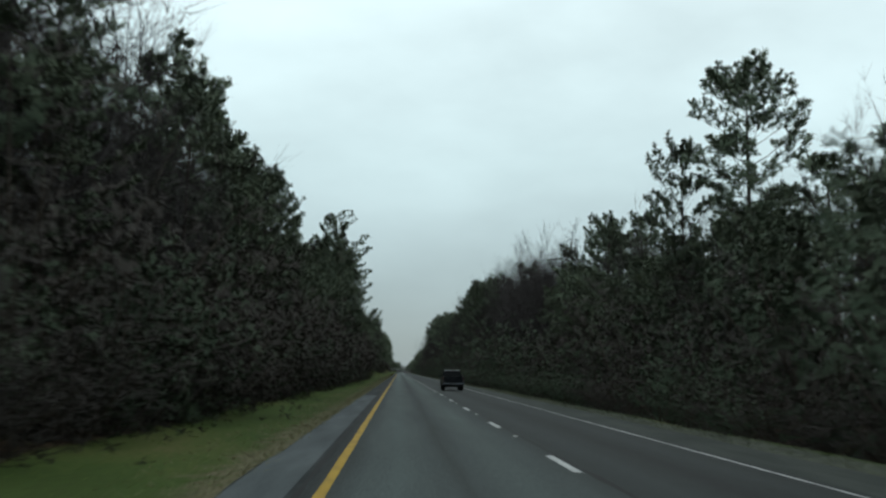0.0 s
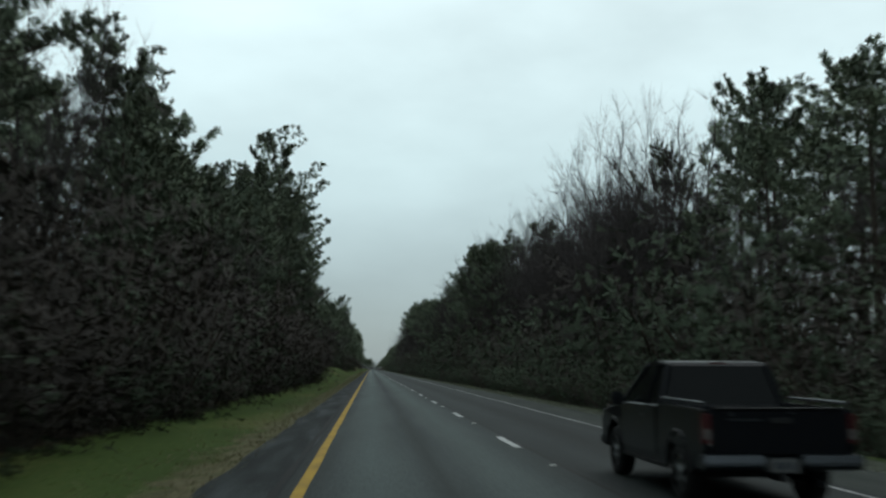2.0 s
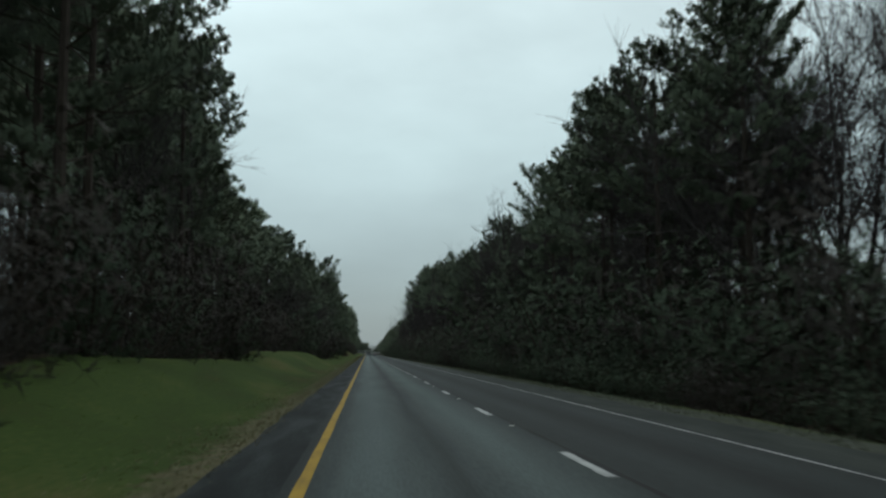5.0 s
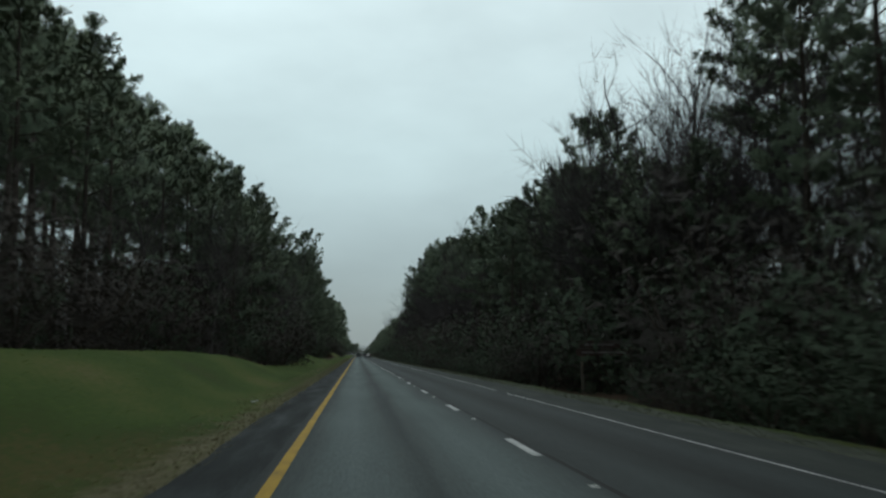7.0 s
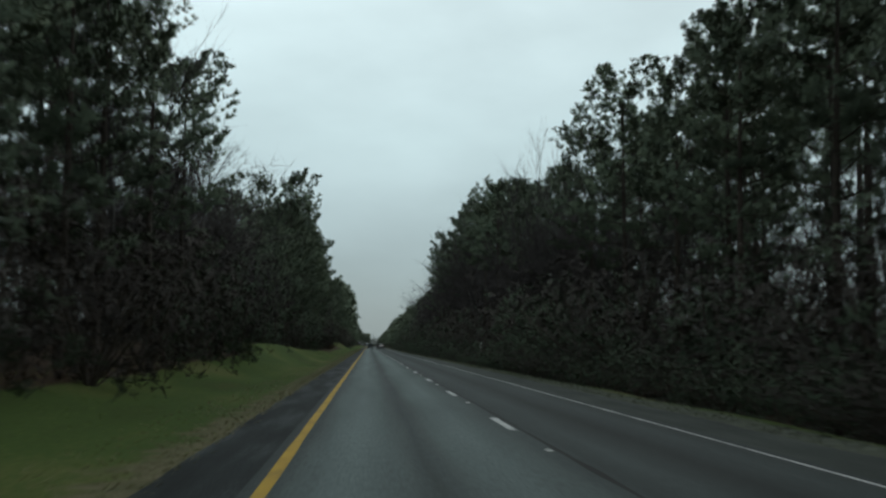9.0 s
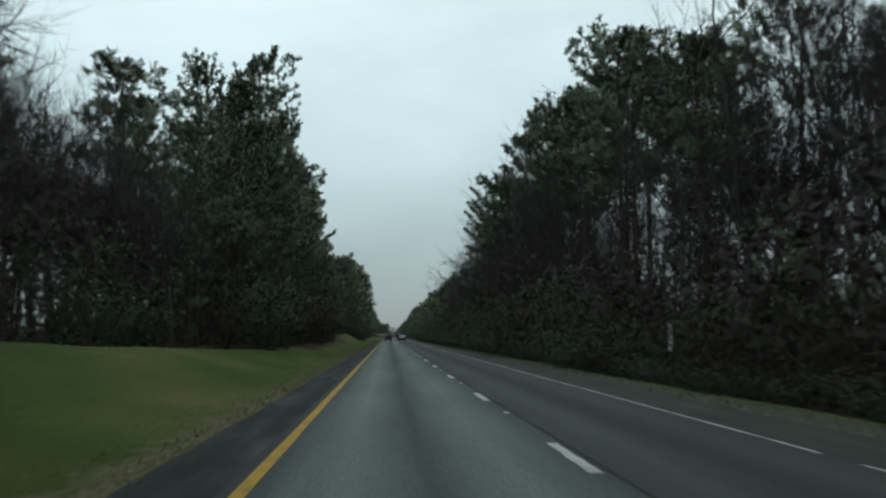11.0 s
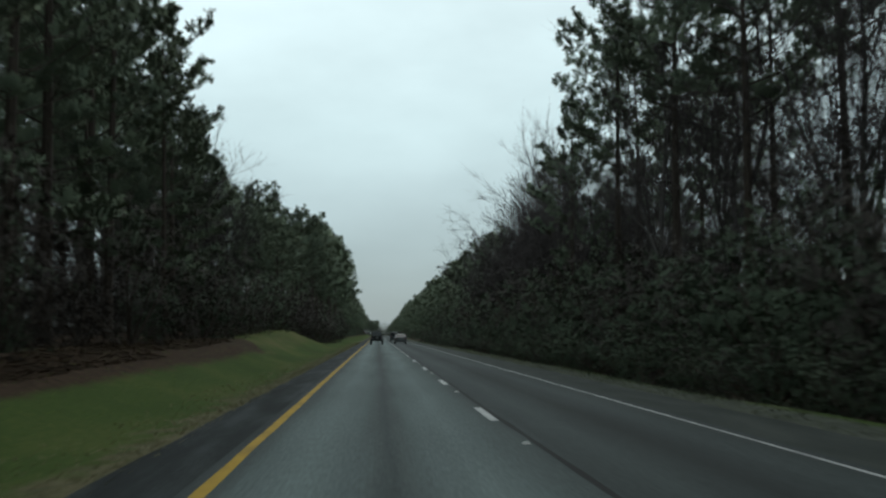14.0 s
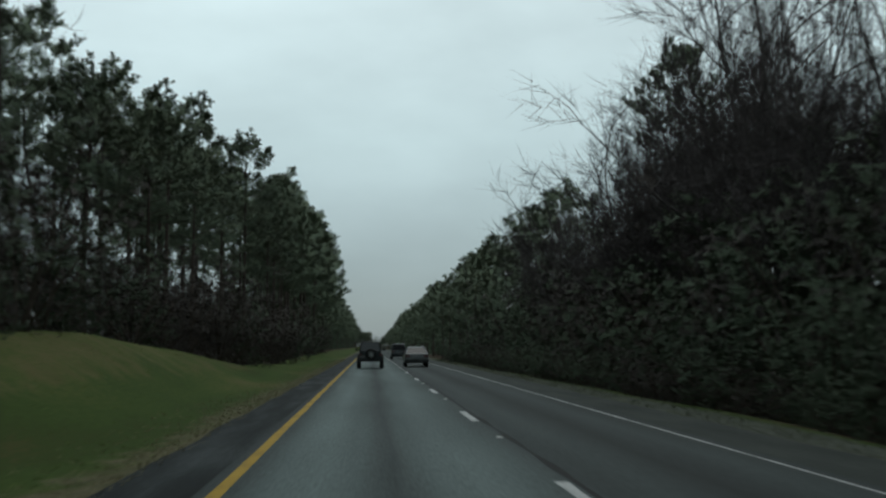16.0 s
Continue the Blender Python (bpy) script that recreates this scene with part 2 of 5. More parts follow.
def open_leafage(m, scale, cut):
    """Fine gaps all through the foliage."""
    n, l = m.node_tree.nodes, m.node_tree.links
    gap, step, co = n.new("ShaderNodeTexNoise"), n.new("ShaderNodeMath"), n.new("ShaderNodeTexCoord")
    gap.inputs["Scale"].default_value, gap.inputs["Detail"].default_value, gap.inputs["Roughness"].default_value = scale, 2.0, 0.7
    step.operation, step.inputs[1].default_value = "GREATER_THAN", cut
    l.new(co.outputs["Object"], gap.inputs["Vector"])
    l.new(gap.outputs["Fac"], step.inputs[0])
    l.new(step.outputs[0], n["Principled BSDF"].inputs["Alpha"])


open_leafage(M_NEEDLE, 21.0, 0.47)
open_leafage(M_OLIVE, 64.0, 0.50)
open_leafage(M_BROWN, 64.0, 0.50)


# ---- building helpers ----
def mesh_ob(name, verts, faces, mat, parent=None, label="", smooth=False):
    me = bpy.data.meshes.new(name)
    me.from_pydata(verts, [], faces)
    me.materials.append(mat)
    if smooth:
        me.shade_smooth()
    ob = new(name, me)
    if parent:
        ob.parent = parent
    return tagged(ob, label)


def part(name, bm, mat, parent=None, label="", smooth=False):
    bmesh.ops.recalc_face_normals(bm, faces=bm.faces)
    me = bpy.data.meshes.new(name)
    bm.to_mesh(me)
    bm.free()
    me.materials.append(mat)
    if smooth:
        me.shade_smooth()
    ob = new(name, me)
    if parent:
        ob.parent = parent
    return tagged(ob, label)


def smoothstep(a):
    a = min(1.0, max(0.0, a))
    return a * a * (3 - 2 * a)


def bend(y):
    """The far end of the road swings to the left."""
    return -4e-6 * max(0.0, y - 860.0) ** 2


BANK_Y = [-80, 120, 160, 190, 225, 245, 290, 318, 350, 385, 410, 440, 470, 505, 540, 572, 590, 606, 630, 650, 760]
BANK_Z = [0.1, 0.2, 0.35, 1.4, 1.0, 1.7, 1.5, 0.5, 0.8, 1.6, 1.0, 0.6, 0.7, 1.2, 1.4, 2.0, 1.2, 0.25, 0.1, 0.25, 0.5]


def ground_z(x, y):
    x -= bend(y)
    if x < -1.0:
        u = -1.2 - x
        crest = np.interp(y, BANK_Y, BANK_Z)
        z = -0.10 * smoothstep(u / 0.8) + (crest + 0.1) * smoothstep((u - 1.6) / 4.6) + 0.03 * max(0.0, u - 7)
        rough = min(1.0, max(0.0, u) / 3)
    elif x > 8.0:
        u = x - 9.2
        z = -0.05 - 0.95 * smoothstep(u / 5.5) + 0.03 * max(0.0, u - 8)
        rough = min(1.0, max(0.0, u) / 2)
    else:
        return -0.08
    z += rough * 0.16 * noise.noise((x * 0.25, y * 0.12, 0.3)) - 0.02
    return min(z, 2.6)


# ---- ground, road and markings ----
def sheet(name, xs, ys, zfun, mat, label, category, shift=True):
    verts = [(x + (bend(y) if shift else 0), y, zfun(x + bend(y), y)) for y in ys for x in xs]
    nx = len(xs)
    faces = [(j * nx + i, j * nx + i + 1, (j + 1) * nx + i + 1, (j + 1) * nx + i) for j in range(len(ys) - 1) for i in range(nx - 1)]
    return tagged(mesh_ob(name, verts, faces, mat, smooth=True), label, category, kind="structure")


def steps(*spans):
    out = []
    for a, b, s in spans:
        out += list(np.arange(a, b, s))
    return [float(v) for v in out]


GX = [-3000, -800, -200, -80, -50, -36, -28, -22, -17, -13.5, -11, -9.5] + steps((-8.5, -1.2, 0.45)) + [-1.0, 3.0, 8.0] + \
    steps((8.4, 13, 0.5)) + [13.5, 15, 17, 20, 24, 30, 40, 60, 120, 300, 900, 3000]
GY = steps((-300, -60, 60), (-60, 700, 2.5), (700, 1500, 25)) + [1500, 1800, 2400, 3500]
ground = sheet("ground", GX, GY, ground_z, M_GROUND, "rough green roadside grass rising to a low wooded bank", "ground")
EDGE_Y = [-80, 150, 174, 184, 296, 304, 364, 372, 426, 438, 450, 456, 532, 542, 596, 606, 800]
EDGE_X = [-5.2, -5.2, -5.5, -8.4, -9.6, -6.4, -6.4, -10.4, -10.4, -7.2, -7.2, -5.0, -5.0, -8.8, -8.8, -6.9, -6.9]
TAN_Y, TAN = [-80, 380, 410, 470, 520, 545, 600, 618, 800], [0.12, 0.15, 0.36, 0.30, 0.40, 0.46, 0.44, 0.08, 0.05]
cover = {"litter": [], "straw": [], "tan_grass": [], "grit": []}
for v in ground.data.vertices:
    gx, gy = v.co.x - bend(v.co.y), v.co.y
    left = gx < 3
    inside = (np.interp(gy, EDGE_Y, EDGE_X) - gx) / 1.6 if left else (gx - 10.5) / 1.2
    cover["litter"].append(min(1.0, max(0.0, 0.5 + inside)) if -90 < gx < 90 else 0.0)
    cover["straw"].append(min(1.0, max(0.0, 0.5 + (gx + 2.0) / 2.0)) if left else 0.3)
    cover["tan_grass"].append(float(np.interp(gy, TAN_Y, TAN)) * min(1.0, max(0.0, (-3.4 - gx) / 1.5)) if left else 0.0)
    cover["grit"].append(0.0 if left else min(1.0, max(0.0, 0.5 + (9.7 - gx) / 1.4)))
for name, values in cover.items():
    ground.data.attributes.new(name, "FLOAT", "POINT").data.foreach_set("value", [float(q) for q in values])
RY = steps((-90, 700, 6), (700, 1500, 20)) + [1500.0]


def ribbon(name, x0, x1, z, mat, label, category, ys=None, ragged=0.0, side=0, parent=None):
    ys = ys or RY
    verts, faces = [], []
    for y in ys:
        a = x0 + (ragged * noise.noise((3.1, y * 0.35, x0)) if side <= 0 else 0)
        b = x1 + (ragged * noise.noise((7.7, y * 0.35, x1)) if side >= 0 else 0)
        verts += [(a + bend(y), y, z), (b + bend(y), y, z)]
    n = len(ys)
    faces = [(2 * i, 2 * i + 1, 2 * i + 3, 2 * i + 2) for i in range(n - 1)]
    ob = mesh_ob(name, verts, faces, mat, parent)
    return tagged(ob, label, category, kind="structure") if category else tagged(ob, label)


FY = steps((-90, 700, 0.7), (700, 1500, 10)) + [1500.0]
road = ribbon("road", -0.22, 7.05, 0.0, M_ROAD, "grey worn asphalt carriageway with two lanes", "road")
ribbon("shoulder_left", -1.25, -0.22, -0.006, M_SHOULDER, "dark patched asphalt shoulder beside the grass", "shoulder", FY, 0.10, -1)
ribbon("shoulder_patch", -1.22, -0.42, -0.002, M_SHOULDER_PALE, "pale grey resurfaced strip of the shoulder", "shoulder", [y for y in FY if y < 47], 0.06, -1)
ribbon("shoulder_right", 7.05, 8.35, -0.006, M_SHOULDER_R, "pale gritty asphalt shoulder beside the verge", "shoulder", FY, 0.12, 1)
ribbon("yellow_edge_line", -0.076, 0.076, 0.004, M_YELLOW, "worn solid yellow line", "", FY, 0.018, 0, road)
# the white edge line is interrupted where it has worn away
white_x = 6.82
cuts = [(125.1, 127.7), (164.1, 165.5), (268.2, 271.3), (378.2, 379.4)]
start = -90.0
for a, b in cuts + [(1500.0, 1501.0)]:
    ys = [y for y in FY if start < y < a]
    ribbon("white_edge_line", white_x - 0.03, white_x + 0.03, 0.004, M_WHITE, "thin worn white line", "", [start] + ys + [a], 0.010, 0, road)
    start = b
# sealed joint between the lanes, wandering a little
verts, faces = [], []
for y in FY:
    c = 3.86 + 0.05 * noise.noise((1.0, y * 0.06, 0)) + bend(y)
    w = 0.045 + 0.04 * noise.noise((9.0, y * 0.5, 0))
    verts += [(c - w, y, 0.003), (c + w, y, 0.003)]
mesh_ob("joint_sealant", verts, [(2 * i, 2 * i + 1, 2 * i + 3, 2 * i + 2) for i in range(len(FY) - 1)], M_TAR, road, "black sealed joint")
verts, faces = [], []
EARLY = [y for y in FY if y < 115]
for y in EARLY:
    c = -0.30 + 0.05 * noise.noise((4.0, y * 0.08, 0)) + bend(y)
    w = 0.045 + 0.035 * noise.noise((6.0, y * 0.4, 0))
    verts += [(c - w, y, 0.002), (c + w, y, 0.002)]
mesh_ob("joint_sealant", verts, [(2 * i, 2 * i + 1, 2 * i + 3, 2 * i + 2) for i in range(len(EARLY) - 1)], M_TAR, road)


def dash_mesh(seed):
    r = random.Random(seed)
    n = 9
    v = []
    for i in range(n):
        y = 3.05 * i / (n - 1)
        v += [(-0.075 + r.uniform(-0.012, 0.012), y, 0.004), (0.075 + r.uniform(-0.012, 0.012), y, 0.004)]
    me = bpy.data.meshes.new("lane_dash")
    me.from_pydata(v, [], [(2 * i, 2 * i + 1, 2 * i + 3, 2 * i + 2) for i in range(n - 1)])
    me.materials.append(M_WHITE)
    return me


DASHES = [dash_mesh(i) for i in range(4)]
M_STUD = plain("stud_grey_white", (0.5, 0.5, 0.46), 0.35)
bm = bmesh.new()
bmesh.ops.create_cube(bm, size=1, matrix=Matrix.Diagonal((0.11, 0.10, 0.018, 1)))
for v in bm.verts:
    if v.co.z > 0:
        v.co.x *= 0.75
        v.co.y *= 0.45
STUD = bpy.data.meshes.new("road_stud")
bm.to_mesh(STUD)
bm.free()
STUD.materials.append(M_STUD)
PERIOD = 12.192
for k in range(-6, 100):
    y = k * PERIOD
    d = new("lane_dash", DASHES[k % 4])
    d.location = (3.70 + bend(y), y, 0)
    d.parent = road
    if k < 70:
        s = new("road_stud", STUD)
        s.location = (3.72 + bend(y), y + 8.6, 0.008)
        s.parent = road


# ---- trees ----
def tube(V, F, pts, radii, sides):
    """Adds a tapered tube through pts to the vertex and face lists."""
    base = len(V)
    for i, p in enumerate(pts):
        d = (pts[min(i + 1, len(pts) - 1)] - pts[max(i - 1, 0)]).normalized()
        a = d.orthogonal().normalized()
        b = d.cross(a)
        for s in range(sides):
            q = 2 * math.pi * s / sides
            V.append(p + (a * math.cos(q) + b * math.sin(q)) * radii[i])
    for i in range(len(pts) - 1):
        for s in range(sides):
            t = (s + 1) % sides
            F.append((base + i * sides + s, base + i * sides + t, base + (i + 1) * sides + t, base + (i + 1) * sides + s))


def rand_dir(r, up=0.0):
    v = Vector((r.gauss(0, 1), r.gauss(0, 1), r.gauss(0, 1) + up))
    return v.normalized()


def tuft(V, F, r, c, count, length, width, up=0.5, out=None):
    """A spray of narrow needle blades or leaves round c."""
    for _ in range(count):
        d = rand_dir(r, up)
        if out is not None:
            d = (d + out * 1.1).normalized()
        side = d.cross(rand_dir(r)).normalized() * width * r.uniform(0.6, 1.2) * 0.5
        s = c + d * length * r.uniform(-0.15, 0.25)
        e = c + d * length * r.uniform(0.6, 1.1)
        n = len(V)
        V += [s - side * 0.5, e + side, e - side] if r.random() < 0.6 else [s + side, s - side, e]
        F.append((n, n + 1, n + 2))


def puffed(V, F, heart, lift=0.0):
    """Normals for loose foliage: it takes the light like the round mass that it makes up; heart(v) is the middle of that mass."""
    out = []
    for v in V:
        d = v - heart(v)
        out.append((d.normalized() + Vector((0, 0, lift))).normalized() if d.length > 1e-4 else Vector((0, 0, 1)))
    for i, (a, b, c) in enumerate(F):  # every blade turns its face outwards
        if (V[b] - V[a]).cross(V[c] - V[a]).dot(out[a]) < 0:
            F[i] = (a, c, b)
    return out


def make_thing(name, label, category, parts, group=""):
    root = new(name)
    root.empty_display_size = 0.5
    tagged(root, label, category, group)
    for pname, V, F, mat, plabel, N in parts:
        ob = mesh_ob(pname, V, F, mat, root, plabel, N is not None)
        if N:
            ob.data.normals_split_custom_set_from_vertices([tuple(q) for q in N])
    return root


def curve_points(r, p, d, length, bow, steps_n, wander):
    """A limb that bends upwards on its way."""
    pts, q = [p], d.normalized()
    for _ in range(steps_n):
        q = (q + Vector((0, 0, bow / steps_n)) + rand_dir(r) * wander).normalized()
        pts.append(pts[-1] + q * length / steps_n)
    return pts


def along(pts, f):
    f = min(0.9999, max(0.0, f)) * (len(pts) - 1)
    i = int(f)
    return pts[i].lerp(pts[i + 1], f - i)


def pine(seed, h=24.0, base=0.42, radius=4.2, limbs=30, twigs=9, needles=11, blade=(0.50, 0.23), lean=0.35, dead=7, boned=True, gaps=0.12):
    """A tall loblolly pine: a bare lower trunk, level limbs low down and rising ones above, each ending in sprays of upright needle tufts."""
    r = random.Random(seed)
    V, F, CV, CF = [], [], [], []
    sx, sy = r.uniform(-lean, lean), r.uniform(-lean, lean)
    axis = lambda t: Vector((sx * t * t + 0.2 * math.sin(3 * t + seed) * t, sy * t * t + 0.2 * math.cos(2.3 * t + seed) * t, h * min(t, 0.955)))
    n = 9
    tube(V, F, [axis(i / n) - Vector((0, 0, 0.4 if i == 0 else 0)) for i in range(n + 1)], [0.27 * (1 - i / n) ** 0.8 + 0.015 for i in range(n + 1)], 6)
    for _ in range(dead):
        t = r.uniform(0.15, max(0.2, base))
        a = r.uniform(0, 6.28)
        p = axis(t)
        d = Vector((math.cos(a), math.sin(a), r.uniform(-0.2, 0.3))) * r.uniform(0.6, 2.0)
        tube(V, F, [p, p + d * 0.5, p + d + Vector((0, 0, -0.1))], [0.04, 0.025, 0.008], 3)
    lop = r.uniform(0, 6.28)
    for i in range(limbs):
        u = ((i + r.uniform(0.0, 1.0)) / limbs) ** 0.8
        t = base + (0.93 - base) * u
        dome = 0.50 + 1.45 * u if u < 0.33 else max(0.05, 1 - ((u - 0.33) / 0.70) ** 2.6) ** 0.48
        L = radius * dome * r.choice((0.7, 0.85, 0.95, 1.0, 1.1, 1.2)) * (1 + 0.18 * math.cos(i * 2.4 - lop))
        if r.random() < gaps:
            L *= 0.45
        a = i * 2.4 + r.uniform(-0.6, 0.6)
        steep = math.radians(r.uniform(-8, 16) + 56 * u * u)
        p0 = axis(t)
        d = Vector((math.cos(a) * math.cos(steep), math.sin(a) * math.cos(steep), math.sin(steep)))
        pts = curve_points(r, p0, d, L, 0.35 + 0.3 * u, 3, 0.06)
        if boned:
            tube(V, F, pts, [0.065 * (1.15 - u), 0.045 * (1.15 - u), 0.026 * (1.15 - u), 0.008], 3)
        cross = d.cross(Vector((0, 0, 1))).normalized()
        for k in range(twigs):
            f = 0.34 + 0.66 * (k + r.random() * 0.8) / twigs
            c = along(pts, f)
            s = -1 if k % 2 else 1
            tl = (0.42 + 0.36 * L * (1.2 - f)) * r.uniform(0.7, 1.25)
            td = (cross * s * r.uniform(0.5, 1.0) + d * 0.55 + Vector((0, 0, r.uniform(0.05, 0.55)))).normalized()
            tip = c + td * tl
            w = Vector((0, 0, 0.013))
            if boned:
                nn = len(V)
                V += [c - w, c + w, tip]
                F.append((nn, nn + 1, nn + 2))
            up = (td + Vector((0, 0, 0.8))).normalized()
            for g in (0.45, 0.8, 1.05):
                if g < 0.6 and tl < 0.9:
                    continue
                at = c.lerp(tip, g) + rand_dir(r) * 0.13
                tuft(CV, CF, r, at, needles, blade[0] * r.uniform(0.75, 1.15), blade[1], 0.35, up)
        tuft(CV, CF, r, pts[-1], needles, blade[0], blade[1], 0.35, d + Vector((0, 0, 0.5)))
    for _ in range(5):
        tuft(CV, CF, r, axis(0.96) + rand_dir(r, 0.2) * 0.7, needles, blade[0], blade[1], 0.6)
    mid = h * (base + 0.45 * (1 - base))
    N = puffed(CV, CF, lambda v: Vector((0, 0, 0.5 * mid + 0.4 * v.z)) if v.z > mid * 0.6 else Vector((0, 0, v.z * 0.8)), 0.15)
    return [("trunk", V, F, M_BARK, "scaly brown trunk", None), ("crown", CV, CF, M_NEEDLE, "dark green needle crown", N)]


def bare(seed, h=22.0, spread=0.5, fork=0.3, last=9, forks=(5, 4, 4, 5), twig=1.4):
    """A leafless hardwood: a stem that parts into rising limbs, which fork on down to a haze of fine twigs."""
    r = random.Random(seed)
    V, F, TV, TF = [], [], [], []
    depth = 5

    def grow(p, d, length, rad, level):
        if level >= depth - 1:
            e = p + (d + Vector((0, 0, 0.04))).normalized() * length
            side = d.cross(rand_dir(r)).normalized() * (0.013 if level == depth - 1 else 0.0085) * twig
            n = len(TV)
            TV.extend([p - side, p + side, e])
            TF.append((n, n + 1, n + 2))
            if level >= depth:
                return
            pts = [p, e]
        else:
            pts = curve_points(r, p, d, length, (0.05, 0.38, 0.26, 0.14)[level], 4 if level < 2 else 3, (0.06, 0.15, 0.20, 0.22)[level])
            m = len(pts) - 1
            tube(V, F, pts, [rad * (1 - 0.42 * i / m) for i in range(m + 1)], 6 if level == 0 else 4 if level < 2 else 3)
        kids = last if level == depth - 1 else forks[level]
        for k in range(kids):
            f = 1.0 if k == 0 else r.uniform(0.30, 0.98) if level else r.uniform(0.55, 1.0)
            q = along(pts, f)
            i = max(0, min(len(pts) - 2, int(f * (len(pts) - 1))))
            d2 = (pts[i + 1] - pts[i]).normalized()
            lead = k == 0 and level < 3
            nd = (d2 + rand_dir(r, 0.3) * (spread * (0.4 if lead else 0.75 if k == 0 else 1.5))).normalized()
            if level == 0:
                nd.z = max(nd.z, 0.35)
            grow(q, nd, length * (0.82 if lead else r.uniform(0.50, 0.80)), rad * (0.64 if lead else 0.55 if k == 0 else 0.42), level + 1)

    grow(Vector((0, 0, -0.3)), Vector((r.uniform(-0.08, 0.08), r.uniform(-0.08, 0.08), 1)), h * fork, h * 0.0088, 0)
    top = max(v.z for v in TV)
    k = h / top
    return [("trunk", [v * k for v in V], F, M_GREYBARK, "grey trunk and forking limbs", None),
            ("crown", [v * k for v in TV], TF, M_TWIG, "fine leafless twigs", None)]


def bush(seed, h=5.0, w=3.0, count=260, blades=7, leaf=(0.36, 0.15), mat=None, stems=9):
    """A many-stemmed thicket bush with an uneven outline."""
    r = random.Random(seed)
    V, F, CV, CF = [], [], [], []
    tips = []
    for i in range(stems):
        a, rad = r.uniform(0, 6.28), w * 0.45 * math.sqrt(r.random())
        p = Vector((math.cos(a) * rad * 0.4, math.sin(a) * rad * 0.4, -0.2))
        hh = h * r.uniform(0.45, 1.0)
        e = Vector((math.cos(a) * rad * 1.5, math.sin(a) * rad * 1.5, hh))
        m = p.lerp(e, 0.5) + Vector((r.gauss(0, 0.2), r.gauss(0, 0.2), 0.2))
        n0, f0 = len(V), len(F)
        tube(V, F, [p, m, e], [0.04, 0.025, 0.008], 3)
        if i:  # all stems grow from one root
            F[f0:] = [tuple(q - n0 if q < n0 + 3 else q for q in f) for f in F[f0:]]
        tips.append((p, m, e, hh))
    for i in range(count):
        p, m, e, hh = tips[i % stems]
        f = r.uniform(0.03, 1.05)
        c = p.lerp(m, f * 2) if f < 0.5 else m.lerp(e, f * 2 - 1)
        sp = 0.15 * w * (1.25 - 0.6 * f) + 0.12
        c = c + Vector((r.gauss(0, sp), r.gauss(0, sp), r.gauss(0, sp * 0.7)))
        c.z = max(0.05, c.z)
        tuft(CV, CF, r, c, blades, leaf[0], leaf[1], 0.3)
    N = puffed(CV, CF, lambda v: Vector((0, 0, 0.3 * h)), 0.2)
    return [("stem", V, F, M_BARK, "dark forking stem", None), ("foliage", CV, CF, mat or M_OLIVE, "", N)]


PINE = "tall pine with a bare lower trunk and dark needle crown"
BARE = "leafless grey hardwood with fine bare twigs"
pines = [make_thing("pine_tree", PINE, "pine tree", pine(11 + s, 24, b, w, n, k), "roadside pines")
         for s, (b, w, n, k) in enumerate([(0.36, 4.9, 31, 10), (0.48, 4.6, 29, 10), (0.20, 5.0, 35, 10), (0.55, 4.9, 29, 10), (0.08, 4.7, 42, 9), (0.40, 5.5, 32, 10), (0.52, 4.6, 36, 10)])]
back_pines = [make_thing("pine_tree", PINE, "pine tree", pine(31 + s, 24, b, w, n, 6, 7, (0.8, 0.38)), "roadside pines")
              for s, (b, w, n) in enumerate([(0.34, 4.8, 24), (0.46, 4.6, 22), (0.24, 5.0, 26)])]
bares = [make_thing("bare_tree", BARE, "bare tree", bare(71 + s, 22, sp, fk), "leafless roadside trees")
         for s, (sp, fk) in enumerate([(0.46, 0.34), (0.62, 0.26), (0.40, 0.42), (0.74, 0.24)])]
shrubs = [make_thing("shrub", "dense dark evergreen shrub on the wood's edge", "shrub", bush(91 + s, 5, w, n, 8, (0.31, 0.18)), "edge thicket shrubs")
          for s, (w, n) in enumerate([(3.4, 190), (4.4, 215), (2.8, 160)])]
briars = [make_thing("brush", "tangled brown winter brush under the trees", "brush", bush(121 + s, 5, w, n, 7, (0.36, 0.15), M_BROWN, 12), "edge thicket shrubs")
          for s, (w, n) in enumerate([(3.6, 190), (4.6, 215)])]
SIZE = {}
for o in pines + back_pines:
    SIZE[o] = 24.0
for o in bares:
    SIZE[o] = 22.0
for o in shrubs + briars:
    SIZE[o] = 5.0
used = set()


def place(model, x, y, h, turn, wide=1.0):
    """Stands a tree or shrub of that height on the ground; the model itself is used first, then copies."""
    k = h / SIZE[model]
    x += bend(y)
    m = Matrix.Translation((x, y, ground_z(x, y) - 0.05)) @ Matrix.Rotation(turn, 4, "Z") @ Matrix.Diagonal((k * wide, k * wide, k, 1))
    if model not in used:
        used.add(model)
        model.matrix_basis = m
        return model
    made = copy_thing(model, Matrix())
    made.matrix_basis = m
    return made


